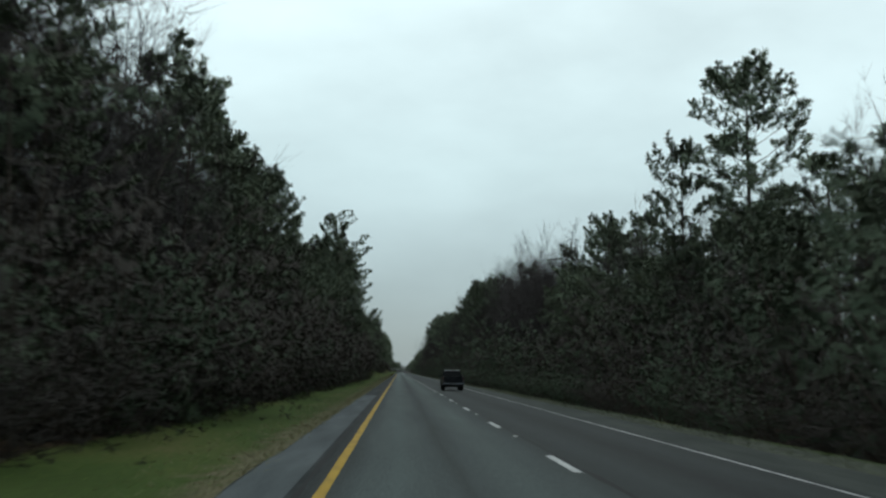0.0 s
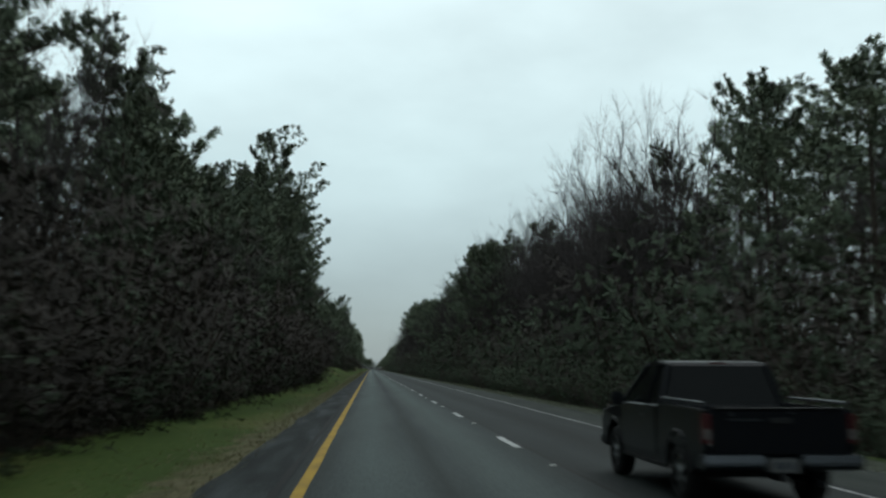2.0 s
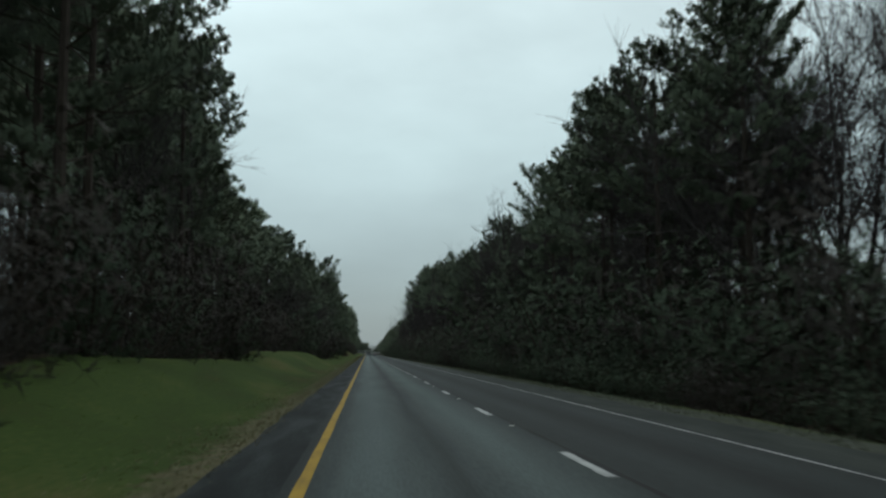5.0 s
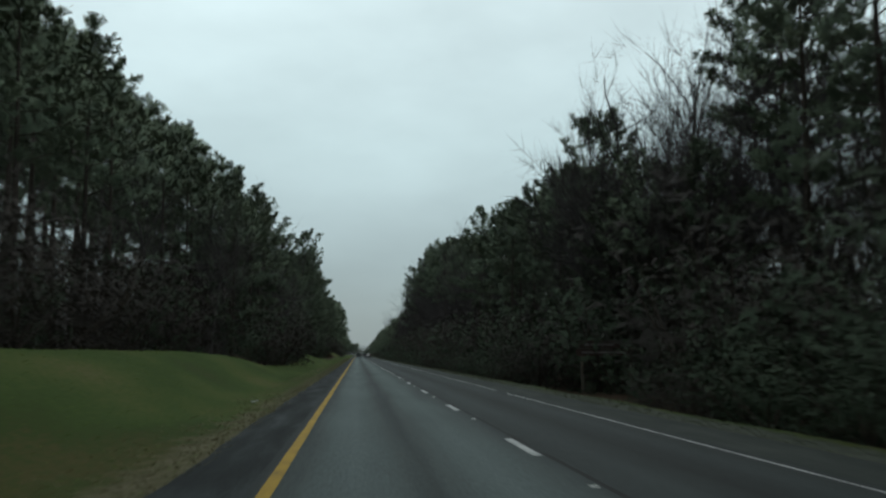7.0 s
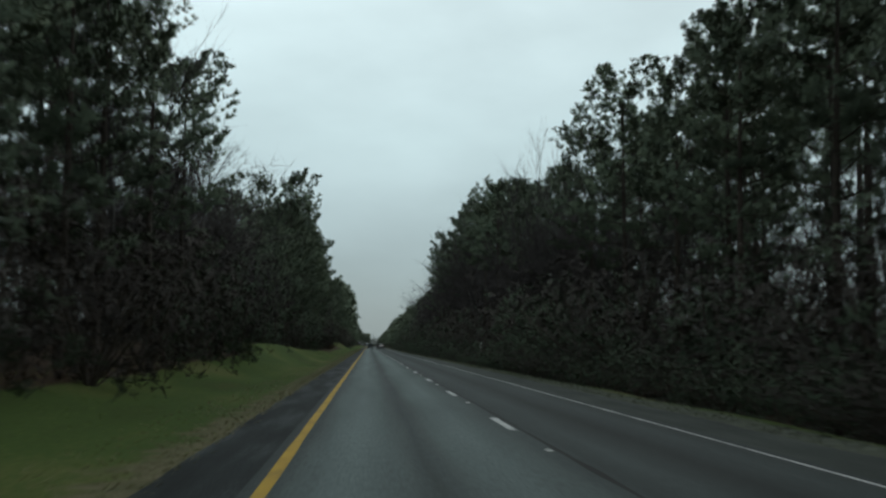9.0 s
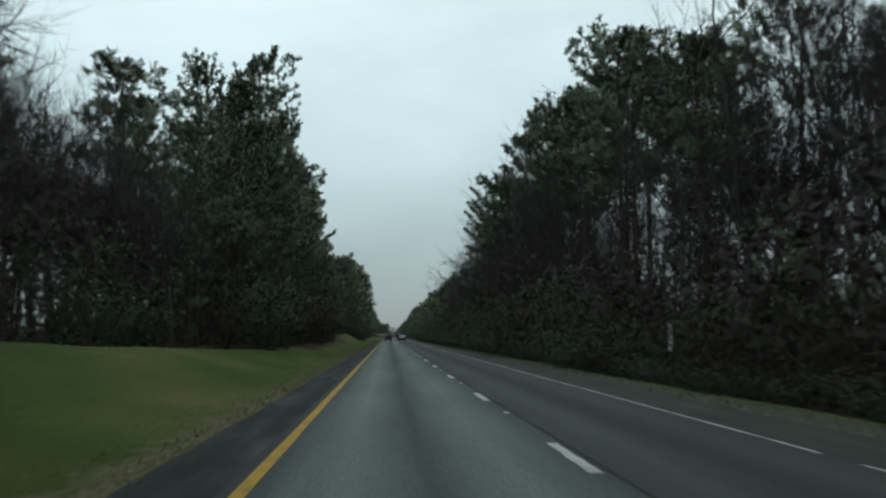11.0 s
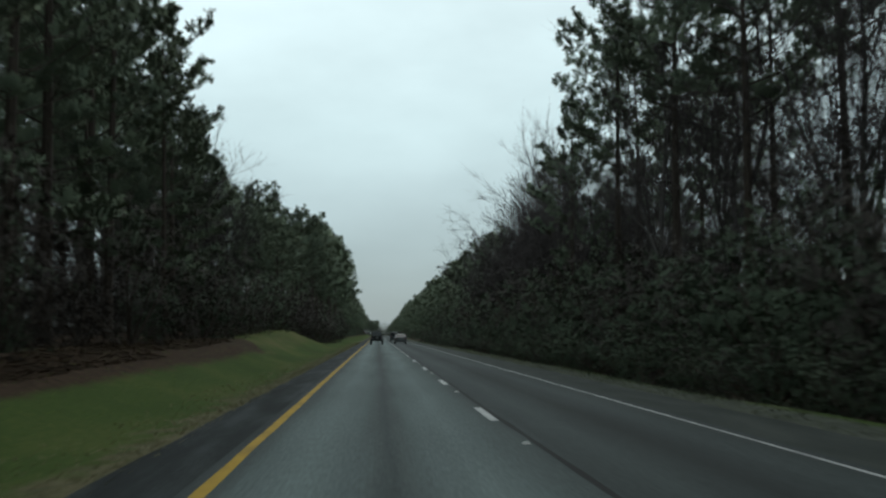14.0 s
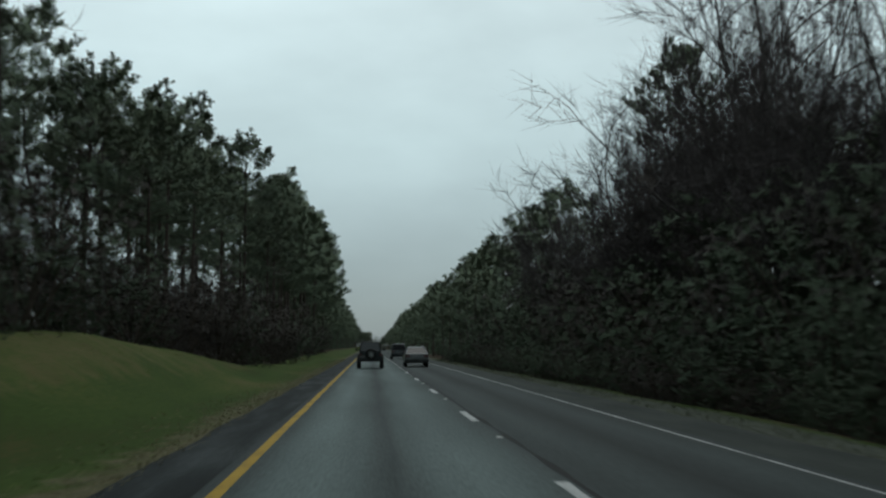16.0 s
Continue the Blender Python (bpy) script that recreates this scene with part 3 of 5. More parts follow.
# heights of the canopy along the road, at several distances from the yellow line
CANOPY_AT = [24 + 24 * i for i in range(29)]
CANOPY_L7 = [11, 14.5, 12.5, 12, 17, 21, 18.5, 15.5, 15, 13.5, 10.5, 10, 14, 15.5, 15.5, 15, 12, 14.5, 15.5, 16.5, 15.5, 10.5, 10.5, 10, 13.5, 16.5, 19, 21, 23.5]
CANOPY_L10 = [15, 16.5, 19, 15.5, 16.5, 21.5, 26, 27, 20.5, 16.5, 13.5, 16, 13, 20, 20.5, 20.5, 16, 16, 21.5, 26, 24, 18, 13.5, 13, 14, 18.5, 21.5, 24, 26.5]
CANOPY_L14 = [38, 19, 23, 24, 20.5, 21.5, 26, 31.5, 35, 31.5, 16.5, 18, 16.5, 20.5, 25.5, 26.5, 27, 18, 22.5, 30, 32.5, 32, 21, 16, 16.5, 19.5, 24, 27, 29]
CANOPY_L20 = [38, 38, 26, 29.5, 33.5, 30.5, 28.5, 30.5, 35, 38, 38, 22, 25, 22, 27.5, 32.5, 33, 34.5, 24.5, 27.5, 34.5, 38, 38, 24, 21, 22.5, 25, 30, 33]
CANOPY_L28 = [38, 38, 38, 34.5, 36.5, 38, 38, 38, 38, 38, 38, 38, 30, 33, 30.5, 33.5, 38, 38, 38, 38, 34, 38, 38, 38, 38, 28.5, 30, 31, 36.5]
CANOPY_R15 = [9, 11, 9.5, 12.5, 15, 12, 15.5, 16.5, 16, 14, 15, 14, 15, 16.5, 16.5, 17.5, 16.5, 19, 19.5, 20, 21, 18, 15, 13, 12, 12.5, 11.5, 11.5, 11]
CANOPY_R19 = [11, 11.5, 9, 14.5, 16, 15, 15, 19.5, 20.5, 20.5, 17.5, 18, 17.5, 19.5, 20.5, 21, 17.5, 20.5, 25.5, 25, 25.5, 27.5, 26.5, 18.5, 17.5, 14, 15.5, 15, 15]
CANOPY_R23 = [14, 13, 10.5, 13.5, 19, 19, 18, 21.5, 23.5, 25, 24.5, 23, 20.5, 22, 24.5, 24.5, 25, 21.5, 26.5, 29.5, 30.5, 30.5, 32.5, 33.5, 22.5, 14.5, 20, 22, 17.5]
CANOPY_R28 = [19, 16, 15.5, 14.5, 20.5, 22.5, 21.5, 21.5, 28, 28.5, 29.5, 29.5, 29.5, 22.5, 26, 29, 29.5, 30, 27.5, 32, 33.5, 35.5, 37, 38, 38, 28, 20.5, 24.5, 29]
CANOPY_R35 = [23, 21, 19, 15.5, 18, 25.5, 27.5, 26.5, 26.5, 33.5, 35, 35.5, 36.5, 36.5, 30, 30.5, 31.5, 34.5, 37, 33, 38, 38, 38, 38, 38, 38, 34, 22, 29]
LEFT_X, LEFT_H = [-28, -20, -14, -10, -7, -5], [CANOPY_L28, CANOPY_L20, CANOPY_L14, CANOPY_L10, CANOPY_L7, [0.55 * v for v in CANOPY_L7]]
RIGHT_X, RIGHT_H = [11, 15, 19, 23, 28, 35], [[0.5 * v for v in CANOPY_R15], CANOPY_R15, CANOPY_R19, CANOPY_R23, CANOPY_R28, CANOPY_R35]


def canopy(x, y):
    xs, hs = (LEFT_X, LEFT_H) if x < 3 else (RIGHT_X, RIGHT_H)
    return float(np.interp(x, xs, [np.interp(y, CANOPY_AT, h) for h in hs]))


rng = random.Random(2024)
turn = lambda: rng.uniform(0, 6.283)


def wood_row(x, y0, y1, gap, jitter, kinds, tall, low=9.0, over=1.1):
    """A row of trees; kinds are (weight, models); a tree is no higher than the canopy there."""
    y = y0 + rng.uniform(0, gap)
    while y < y1:
        xx = x + rng.uniform(-jitter, jitter)
        model = rng.choice(rng.choices([m for _, m in kinds], [w for w, _ in kinds])[0])
        h = min(rng.uniform(*tall), canopy(xx, y) * rng.uniform(0.88, 1.12) * (over if model in bares else 1.0) - ground_z(xx, y))
        if h > low:
            place(model, xx, y, h, turn(), 1.0 if h > 15 else rng.uniform(1.05, 1.3))
        y += gap * rng.uniform(0.65, 1.4)


# single trees that stand out
place(pines[6], 22.5, 45.1, 21.6, 0.6, 1.0)
place(pines[1], 19.8, 50.5, 18.0, 2.6, 0.75)
place(bares[2], 23.0, 67.0, 19.5, 1.0)
place(bares[2], 25.0, 71.0, 17.0, 2.6)
place(bares[0], 34.0, 92.0, 22.0, 2.0)
place(bares[1], 27.5, 139.0, 27.0, 0.3)
place(pines[3], 31.0, 130.0, 25.0, 1.9, 0.8)
place(pines[0], 34.5, 120.5, 24.0, 3.1)
place(bares[1], 29.0, 196.0, 27.0, 2.2)
place(bares[0], 33.0, 180.0, 28.0, 0.2)
place(pines[5], -11.5, 189.0, 30.0, 0.4)
place(pines[2], -10.5, 196.0, 25.0, 2.4)
place(bares[2], 21.6, 310.0, 27.0, 0.2)
place(bares[2], 25.5, 305.0, 26.5, 2.9)
place(bares[0], 28.0, 300.0, 27.0, 4.0)
place(pines[1], 29.0, 292.0, 30.0, 1.1)
place(bares[3], -14.5, 385.0, 22.0, 1.7, 1.15)
place(bares[1], -13.2, 381.0, 23.0, 4.0, 1.25)
place(bares[0], -19.0, 390.0, 21.0, 0.3)
place(bares[1], -20.5, 397.0, 20.5, 2.3)
place(bares[3], -19.5, 408.0, 20.0, 4.3)
place(bares[1], -19.0, 418.0, 20.0, 1.3)
place(bares[0], -20.0, 427.0, 20.5, 3.3)
place(bares[3], -19.0, 436.0, 19.5, 0.8)
place(bares[1], -13.0, 396.0, 13.0, 5.3, 1.1)
place(bares[1], 20.5, 616.0, 25.5, 1.2, 1.35)
place(bares[0], 21.5, 588.0, 31.0, 0.7, 1.1)
place(bares[3], 24.0, 597.0, 30.0, 3.7, 1.1)
place(bares[0], 26.0, 607.0, 29.0, 5.2)
place(bares[2], 24.5, 622.0, 27.0, 2.2)
place(bares[1], 28.5, 615.0, 29.0, 0.2)
place(bares[2], 21.5, 670.0, 24.0, 0.9, 0.7)
place(bares[0], 24.0, 676.0, 23.0, 2.4, 0.7)
place(pines[3], 30.5, 632.0, 30.0, 0.9, 0.85)
place(bares[3], 29.0, 604.0, 30.0, 2.0)
place(bares[1], 23.0, 608.0, 28.0, 4.0)
place(pines[3], -15.0, 229.0, 30.0, 2.2)
place(pines[4], -11.0, 431.0, 13.5, 0.4, 0.7)
place(bares[1], -10.8, 425.0, 14.0, 0.4)
place(pines[5], -12.4, 441.0, 16.5, 2.9)
place(pines[4], -11.2, 446.0, 17.0, 1.2)
place(pines[3], -20.0, 450.0, 20.0, 1.2, 0.5)
place(pines[2], -11.5, 470.0, 29.5, 0.9, 0.9)
place(pines[0], -16.8, 467.0, 27.5, 2.1, 0.9)
place(pines[0], -12.5, 463.0, 24.0, 3.3)
place(bares[1], -12.4, 561.0, 20.0, 0.5)
place(bares[1], -22.0, 420.0, 19.0, 4.5)
place(bares[0], -19.0, 432.0, 19.5, 5.1)

# left wood, front trees; leafless trees stand where the bank opens
leafy = [pines[2], pines[4], pines[0], pines[5]]
wood_row(-11.0, 8, 45, 6.5, 1.2, [(3, leafy), (1, bares)], (11, 16))
wood_row(-11.5, 45, 70, 6.5, 1.2, [(3, leafy), (1, bares)], (16, 20))
back_mix = [(5, back_pines), (1, bares)]
wood_row(-12.0, 70, 102, 6.5, 1.2, [(4, leafy), (1, bares)], (19, 22.5))
wood_row(-11.5, 102, 150, 7.2, 1.2, [(4, leafy), (1, bares)], (15, 19))
wood_row(-11.5, 150, 182, 7.6, 1.0, [(5, leafy), (1, bares)], (18, 22))
wood_row(-11.0, 199, 240, 7.6, 1.2, [(6, leafy), (1, bares)], (17, 28))
wood_row(-16.5, 5, 75, 4.2, 2.0, [(2, back_pines), (5, bares)], (24, 29))
wood_row(-16.5, 75, 178, 8.0, 2.0, [(2, back_pines), (2, bares)], (18, 22.5))
wood_row(-16.5, 178, 370, 9.5, 2.0, back_mix, (21, 30))
wood_row(-16.0, 372, 440, 4.5, 2.5, [(1, bares)], (13, 17))
wood_row(-16.0, 440, 470, 5.0, 2.0, [(1, bares)], (15, 19))
place(pines[1], -27.0, 481.5, 27.0, 0.8, 0.8)
wood_row(-16.5, 475, 650, 9.5, 2.0, back_mix, (21, 30))
wood_row(-11.0, 305, 368, 7.4, 1.0, [(5, leafy), (1, bares)], (17, 27))
wood_row(-11.0, 452, 545, 7.2, 1.0, [(1, [pines[2], pines[4], pines[4]])], (18, 28))
wood_row(-11.5, 590, 690, 9.5, 1.2, [(1, [pines[1], pines[3], pines[6], pines[0]])], (16, 27))
# right wood, front trees
wood_row(19.5, 12, 36, 7.6, 1.5, [(4, leafy), (1, bares)], (9, 12))
wood_row(19.5, 36, 60, 5.0, 1.5, [(4, leafy), (1, bares)], (10.5, 13))
wood_row(19.5, 60, 116, 7.0, 1.5, [(4, leafy), (1, bares)], (11.5, 15))
place(pines[0], 27.5, 142.3, 21.8, 1.4, 0.8)
place(pines[1], 30.4, 125.0, 23.0, 2.4, 0.8)
place(pines[6], 22.2, 313.0, 22.6, 1.0, 0.9)
place(pines[1], 21.6, 447.7, 27.0, 0.5)
place(pines[3], 19.6, 529.4, 28.0, 2.0, 1.0)
wood_row(20.0, 117, 150, 4.8, 1.5, [(1, bares)], (20, 26), 9.0, 1.6)
wood_row(20.5, 118, 205, 6.0, 1.2, [(1, leafy)], (5.5, 7.5), 4.0)
wood_row(24.5, 138, 184, 4.6, 2.0, [(1, bares)], (24, 28))
wood_row(24.5, 184, 240, 4.2, 2.0, [(1, bares)], (25.5, 29), 9.0, 1.4)
wood_row(20.5, 205, 282, 7.0, 1.5, [(6, pines), (1, bares)], (18, 28))
wood_row(20.5, 285, 320, 5.5, 1.5, [(1, leafy)], (12, 15.5))
wood_row(22.5, 285, 322, 6.5, 2.0, [(1, bares)], (24, 28.5), 9.0, 1.5)
wood_row(20.5, 408, 420, 6.0, 1.5, [(1, bares)], (24, 29), 9.0, 1.3)
wood_row(20.5, 322, 400, 8.5, 1.5, [(4, pines), (1, bares)], (18, 28))
wood_row(20.5, 400, 410, 6.0, 1.5, [(1, bares)], (22, 27), 9.0, 1.2)
wood_row(20.5, 420, 438, 6.5, 1.5, [(1, [pines[3]]), (2, bares)], (25, 29), 9.0, 1.3)
wood_row(20.5, 438, 452, 8.0, 1.5, [(5, pines), (1, bares)], (25, 33))
wood_row(20.5, 454, 546, 6.6, 1.5, [(4, [pines[1], pines[3], pines[6]]), (3, bares)], (25, 32))
wood_row(20.5, 548, 570, 8.0, 1.5, [(5, pines), (1, bares)], (25, 33))
wood_row(20.0, 570, 660, 8.0, 1.5, [(1, bares)], (16, 24))
wood_row(22.5, 575, 670, 6.5, 1.5, [(1, leafy)], (9, 13), 6.0)
wood_row(24.0, 26, 60, 5.5, 1.5, [(1, back_pines[2:])], (11, 14))
wood_row(26.0, 30, 112, 8.0, 2.0, [(3, back_pines), (2, bares)], (18, 26))
wood_row(26.0, 112, 137, 6.0, 2.0, [(1, bares)], (18, 26))
wood_row(28.5, 138, 230, 13.0, 2.5, [(1, bares)], (24, 29), 9.0, 1.3)
wood_row(26.0, 232, 284, 9.0, 2.0, [(3, back_pines), (2, bares)], (21, 29))
wood_row(27.0, 285, 345, 5.5, 2.0, [(1, bares)], (25, 29), 9.0, 1.4)
wood_row(26.0, 334, 400, 9.0, 2.0, [(3, back_pines), (2, bares)], (21, 29))
wood_row(26.0, 400, 422, 5.0, 2.0, [(1, bares)], (22, 28))
wood_row(26.5, 420, 455, 8.0, 2.0, [(2, back_pines[:2]), (3, bares)], (25, 33))
wood_row(26.5, 457, 548, 7.5, 2.0, [(2, pines[3:4]), (5, bares)], (25, 31))
wood_row(26.5, 550, 572, 8.0, 2.0, [(2, back_pines[:2]), (3, bares)], (25, 33))
wood_row(26.5, 575, 650, 8.0, 2.5, [(1, bares)], (22, 28))


# the woods behind and far off, joined
def thin_parts(parts):
    trunk, crown = parts[0], parts[1]
    n = len(trunk[1])
    V = np.array([tuple(v) for v in trunk[1]] + [tuple(v) for v in crown[1]])
    F = [f for f in trunk[2]] + [tuple(q + n for q in f) for f in crown[2]]
    N = np.array([(0.0, 0.0, 0.0)] * n + [tuple(q) for q in crown[5] or [(0.0, 0.0, 0.0)] * len(crown[1])])
    return V, F, len(trunk[2]), N


THIN_PINES = [thin_parts(pine(41 + s, 24, b, w, 22, 4, 4, (1.2, 0.65), 0.3, 0, False)) for s, (b, w) in enumerate([(0.40, 4.6), (0.26, 4.9), (0.48, 4.4), (0.32, 5.2)])]
FAR_PINES = [thin_parts(pine(51 + s, 24, b, w, 18, 3, 3, (1.5, 0.95), 0.3, 0, False)) for s, (b, w) in enumerate([(0.30, 4.4), (0.22, 4.8)])]
THIN_BARES = [thin_parts(bare(141 + s, 24, sp, fk, 5, (4, 4, 3, 4), 1.8)) for s, (sp, fk) in enumerate([(0.46, 0.34), (0.62, 0.28), (0.40, 0.42)])]


def woods(name, label, rows, bare_share, models=None):
    """One mesh of trees in rows (x, y0, y1, gap, jitter, lowest, highest)."""
    V, F, N, mats, count = [], [], [], [], 0
    for x, y0, y1, gap, jitter, lo, hi in rows:
        y = y0
        while y < y1:
            xx, yy = x + rng.uniform(-jitter, jitter), y + rng.uniform(-1, 1)
            is_bare = rng.random() < bare_share
            tv, tf, wood, tn = rng.choice(THIN_BARES if is_bare else models or THIN_PINES)
            h = min(rng.uniform(lo, hi), canopy(xx, yy) * rng.uniform(0.92, 1.03))
            k, a = h / 24.0, turn()
            w = k * rng.uniform(1.0, 1.3)
            ca, sa = math.cos(a) * w, math.sin(a) * w
            px = xx + bend(yy)
            gz = ground_z(px, yy)
            V += list(zip((px + tv[:, 0] * ca - tv[:, 1] * sa).tolist(), (yy + tv[:, 0] * sa + tv[:, 1] * ca).tolist(), (gz + tv[:, 2] * k).tolist()))
            cn, sn = math.cos(a), math.sin(a)
            N += list(zip((tn[:, 0] * cn - tn[:, 1] * sn).tolist(), (tn[:, 0] * sn + tn[:, 1] * cn).tolist(), tn[:, 2].tolist()))
            F += [tuple(q + count for q in f) for f in tf]
            count += len(tv)
            wm, cm = (2, 3) if is_bare else (0, 1)
            mats += [wm] * wood + [cm] * (len(tf) - wood)
            y += gap * rng.uniform(0.7, 1.35)
    ob = mesh_ob(name, V, F, M_BARK, None, "", True)
    for m in (M_NEEDLE, M_GREYBARK, M_TWIG):
        ob.data.materials.append(m)
    ob.data.polygons.foreach_set("material_index", mats)
    ob.data.normals_split_custom_set_from_vertices(N)
    tagged(ob, label, "woods", kind="stuff")


woods("woodland", "dense mixed pine wood behind the roadside trees", [(-23, 75, 180, 7.0, 2.0, 18, 23), (-23, 180, 368, 7.0, 2.0, 22, 30), (-23, 500, 570, 7.0, 2.0, 22, 30), (-23, 570, 700, 15.0, 2.0, 22, 30),
                                                                       (-31, 80, 180, 8.0, 2.5, 20, 25), (-31, 180, 366, 8.0, 2.5, 24, 31), (-31, 530, 580, 8.0, 2.5, 24, 31), (-31, 580, 700, 20.0, 2.5, 24, 31)], 0.15)
woods("leafless_woodland", "grey leafless wood behind the open bank", [(-22, 5, 85, 3.6, 2.5, 25, 30), (-29, 5, 85, 4.0, 2.5, 26, 31),
                                                                       (-22, 368, 400, 3.5, 2.5, 17, 20), (-22, 400, 450, 3.5, 2.5, 19, 22.5), (-29, 366, 400, 4.0, 2.5, 19, 23),
                                                                       (-29, 400, 470, 4.0, 2.5, 20, 24), (-22, 450, 500, 4.0, 2.5, 19, 23), (-29, 470, 530, 5.0, 2.5, 20, 25)], 0.9)
woods("woodland", "mixed pine and leafless wood behind the roadside trees", [(33, 10, 130, 7.0, 2.5, 20, 29), (41, 10, 130, 8.0, 3.0, 22, 30), (33, 246, 300, 7.0, 2.5, 22, 31), (41, 266, 310, 7.5, 3.0, 23, 31), (50, 290, 320, 8.0, 3.0, 24, 31),
                                                                               (33, 360, 440, 7.0, 2.5, 22, 31), (41, 375, 430, 7.5, 3.0, 23, 31),
                                                                               (33, 560, 575, 7.0, 2.5, 22, 31)], 0.4)
woods("leafless_woodland", "grey leafless wood standing behind the roadside trees", [(34, 132, 228, 11.0, 2.5, 24, 29), (42, 130, 264, 13.0, 3.0, 24, 30),
                                                                                      (33, 300, 360, 5.5, 2.5, 22, 28), (41, 310, 375, 6.0, 3.0, 22, 28), (50, 320, 390, 7.0, 3.0, 22, 28),
                                                                                      (33, 440, 500, 5.8, 2.5, 24, 30), (33, 500, 560, 9.5, 2.5, 24, 30), (41, 430, 500, 7.5, 3.0, 24, 30), (41, 500, 570, 13.0, 3.0, 24, 30), (33, 572, 700, 4.5, 2.5, 22, 28), (41, 572, 700, 5.0, 3.0, 23, 29), (50, 572, 700, 6.0, 3.0, 24, 30)], 0.95)
woods("distant_woodland", "distant dark pine wood along both sides of the road",
      [(-11, 690, 820, 7.0, 1.5, 24, 29), (-18, 690, 820, 9.0, 2.5, 24, 29), (-11, 820, 1400, 8.0, 1.5, 15, 20), (-18, 820, 1400, 10.0, 2.5, 18, 23), (18.0, 660, 1400, 8.0, 1.5, 16, 24), (26, 660, 1400, 10.0, 2.5, 20, 27)], 0.04, FAR_PINES)
woods("distant_woodland", "low dark wood where the road turns away", [(x, 1380, 1440, 9.0, 3.0, 12, 17) for x in range(-40, 60, 5)], 0.0, FAR_PINES)


def edge_row(x, y0, y1, gap, jitter, models, tall, wide=1.05):
    y = y0
    while y < y1:
        xx = x + rng.uniform(-jitter, jitter)
        h = min(rng.uniform(*tall), canopy(xx, y) * 0.9)
        if 0 < x < 14 and 264 < y < 295:
            y += 1.0
            continue
        if 0 < x < 14 and 385 < y < 409:
            h = 0.9  # low brush in front of the marker
        place(rng.choice(models), xx, y, max(0.9, h), turn(), wide * rng.uniform(0.8, 1.2))
        y += gap * rng.uniform(0.7, 1.3)


def hedge(label, x, y0, y1, gap, jitter, tall, wide, brown_share):
    """Brush too tangled to count, joined: bushes in a row along the wood's edge."""
    V, F, N, mats, count = [], [], [], [], 0
    y = y0
    while y < y1:
        xx = x + rng.uniform(-jitter, jitter)
        brown = rng.random() < brown_share
        tv, tf, wood, tn = rng.choice(HEDGE_BROWN if brown else HEDGE_GREEN)
        h = min(rng.uniform(*tall), canopy(xx, y) * 0.9)
        if 0 < x < 14 and 264 < y < 295:  # mown ground before the sign
            y += 1.0
            continue
        if x > 0 and (271 < y < 294 and x < 18 or 385 < y < 412 and x < 14):
            h = min(h, 1.0)
        a, k = turn(), h / 5.0
        w = k * wide * rng.uniform(0.8, 1.2)
        px = xx + bend(y)
        gz = ground_z(px, y) - 0.05
        ca, sa = math.cos(a), math.sin(a)
        V += list(zip((px + (tv[:, 0] * ca - tv[:, 1] * sa) * w).tolist(), (y + (tv[:, 0] * sa + tv[:, 1] * ca) * w).tolist(), (gz + tv[:, 2] * k).tolist()))
        N += list(zip((tn[:, 0] * ca - tn[:, 1] * sa).tolist(), (tn[:, 0] * sa + tn[:, 1] * ca).tolist(), tn[:, 2].tolist()))
        F += [tuple(q + count for q in f) for f in tf]
        count += len(tv)
        mats += [0] * wood + [2 if brown else 1] * (len(tf) - wood)
        y += gap * rng.uniform(0.7, 1.3)
    ob = mesh_ob("brush_edge", V, F, M_BARK, None, "", True)
    for m in (M_OLIVE, M_BROWN):
        ob.data.materials.append(m)
    ob.data.polygons.foreach_set("material_index", mats)
    ob.data.normals_split_custom_set_from_vertices(N)
    tagged(ob, label, "undergrowth", kind="stuff")


HEDGE_GREEN = [thin_parts(bush(151 + q, 5, w, n, 7, (0.31, 0.18))) for q, (w, n) in enumerate([(3.4, 225), (4.4, 250)])]
HEDGE_BROWN = [thin_parts(bush(161 + q, 5, w, n, 6, (0.36, 0.15), M_BROWN, 12)) for q, (w, n) in enumerate([(3.6, 220), (4.6, 245)])]
mixed = shrubs + briars + briars
edge_row(-6.1, 0, 153, 3.4, 0.5, shrubs[:1] + briars * 3, (2.5, 6))
hedge("low dark tangled brush at the foot of the wood", -5.6, 0, 154, 1.9, 0.3, (1.4, 2.6), 1.7, 0.8)
hedge("dark tangled brush under the left wood", -7.4, 0, 174, 3.0, 0.6, (3.0, 5.5), 1.2, 0.7)
hedge("low brown brush at the corner of the wood", -5.9, 150, 174, 1.8, 0.4, (1.4, 2.6), 1.6, 0.8)
edge_row(-9.0, 0, 150, 4.2, 0.8, briars, (5, 8.5))
edge_row(-8.6, 150, 240, 4.0, 0.8, mixed, (3, 7))
edge_row(-10.5, 240, 300, 4.0, 0.8, mixed, (3, 6))
edge_row(-6.8, 303, 365, 3.6, 0.5, mixed, (3, 6))
edge_row(-11.0, 368, 425, 4.0, 1.0, mixed, (2.5, 5))
edge_row(-8.0, 430, 500, 3.8, 0.6, mixed, (3, 6))
edge_row(-9.2, 500, 600, 4.0, 0.8, mixed, (3, 6))
edge_row(-7.2, 600, 720, 4.5, 0.6, mixed, (3, 6))
green = shrubs + shrubs + briars
hedge("low dark green brush along the verge", 11.0, 0, 660, 2.6, 0.35, (1.2, 2.2), 1.7, 0.3)
edge_row(12.6, 0, 660, 4.4, 0.8, green, (2.0, 4.5))
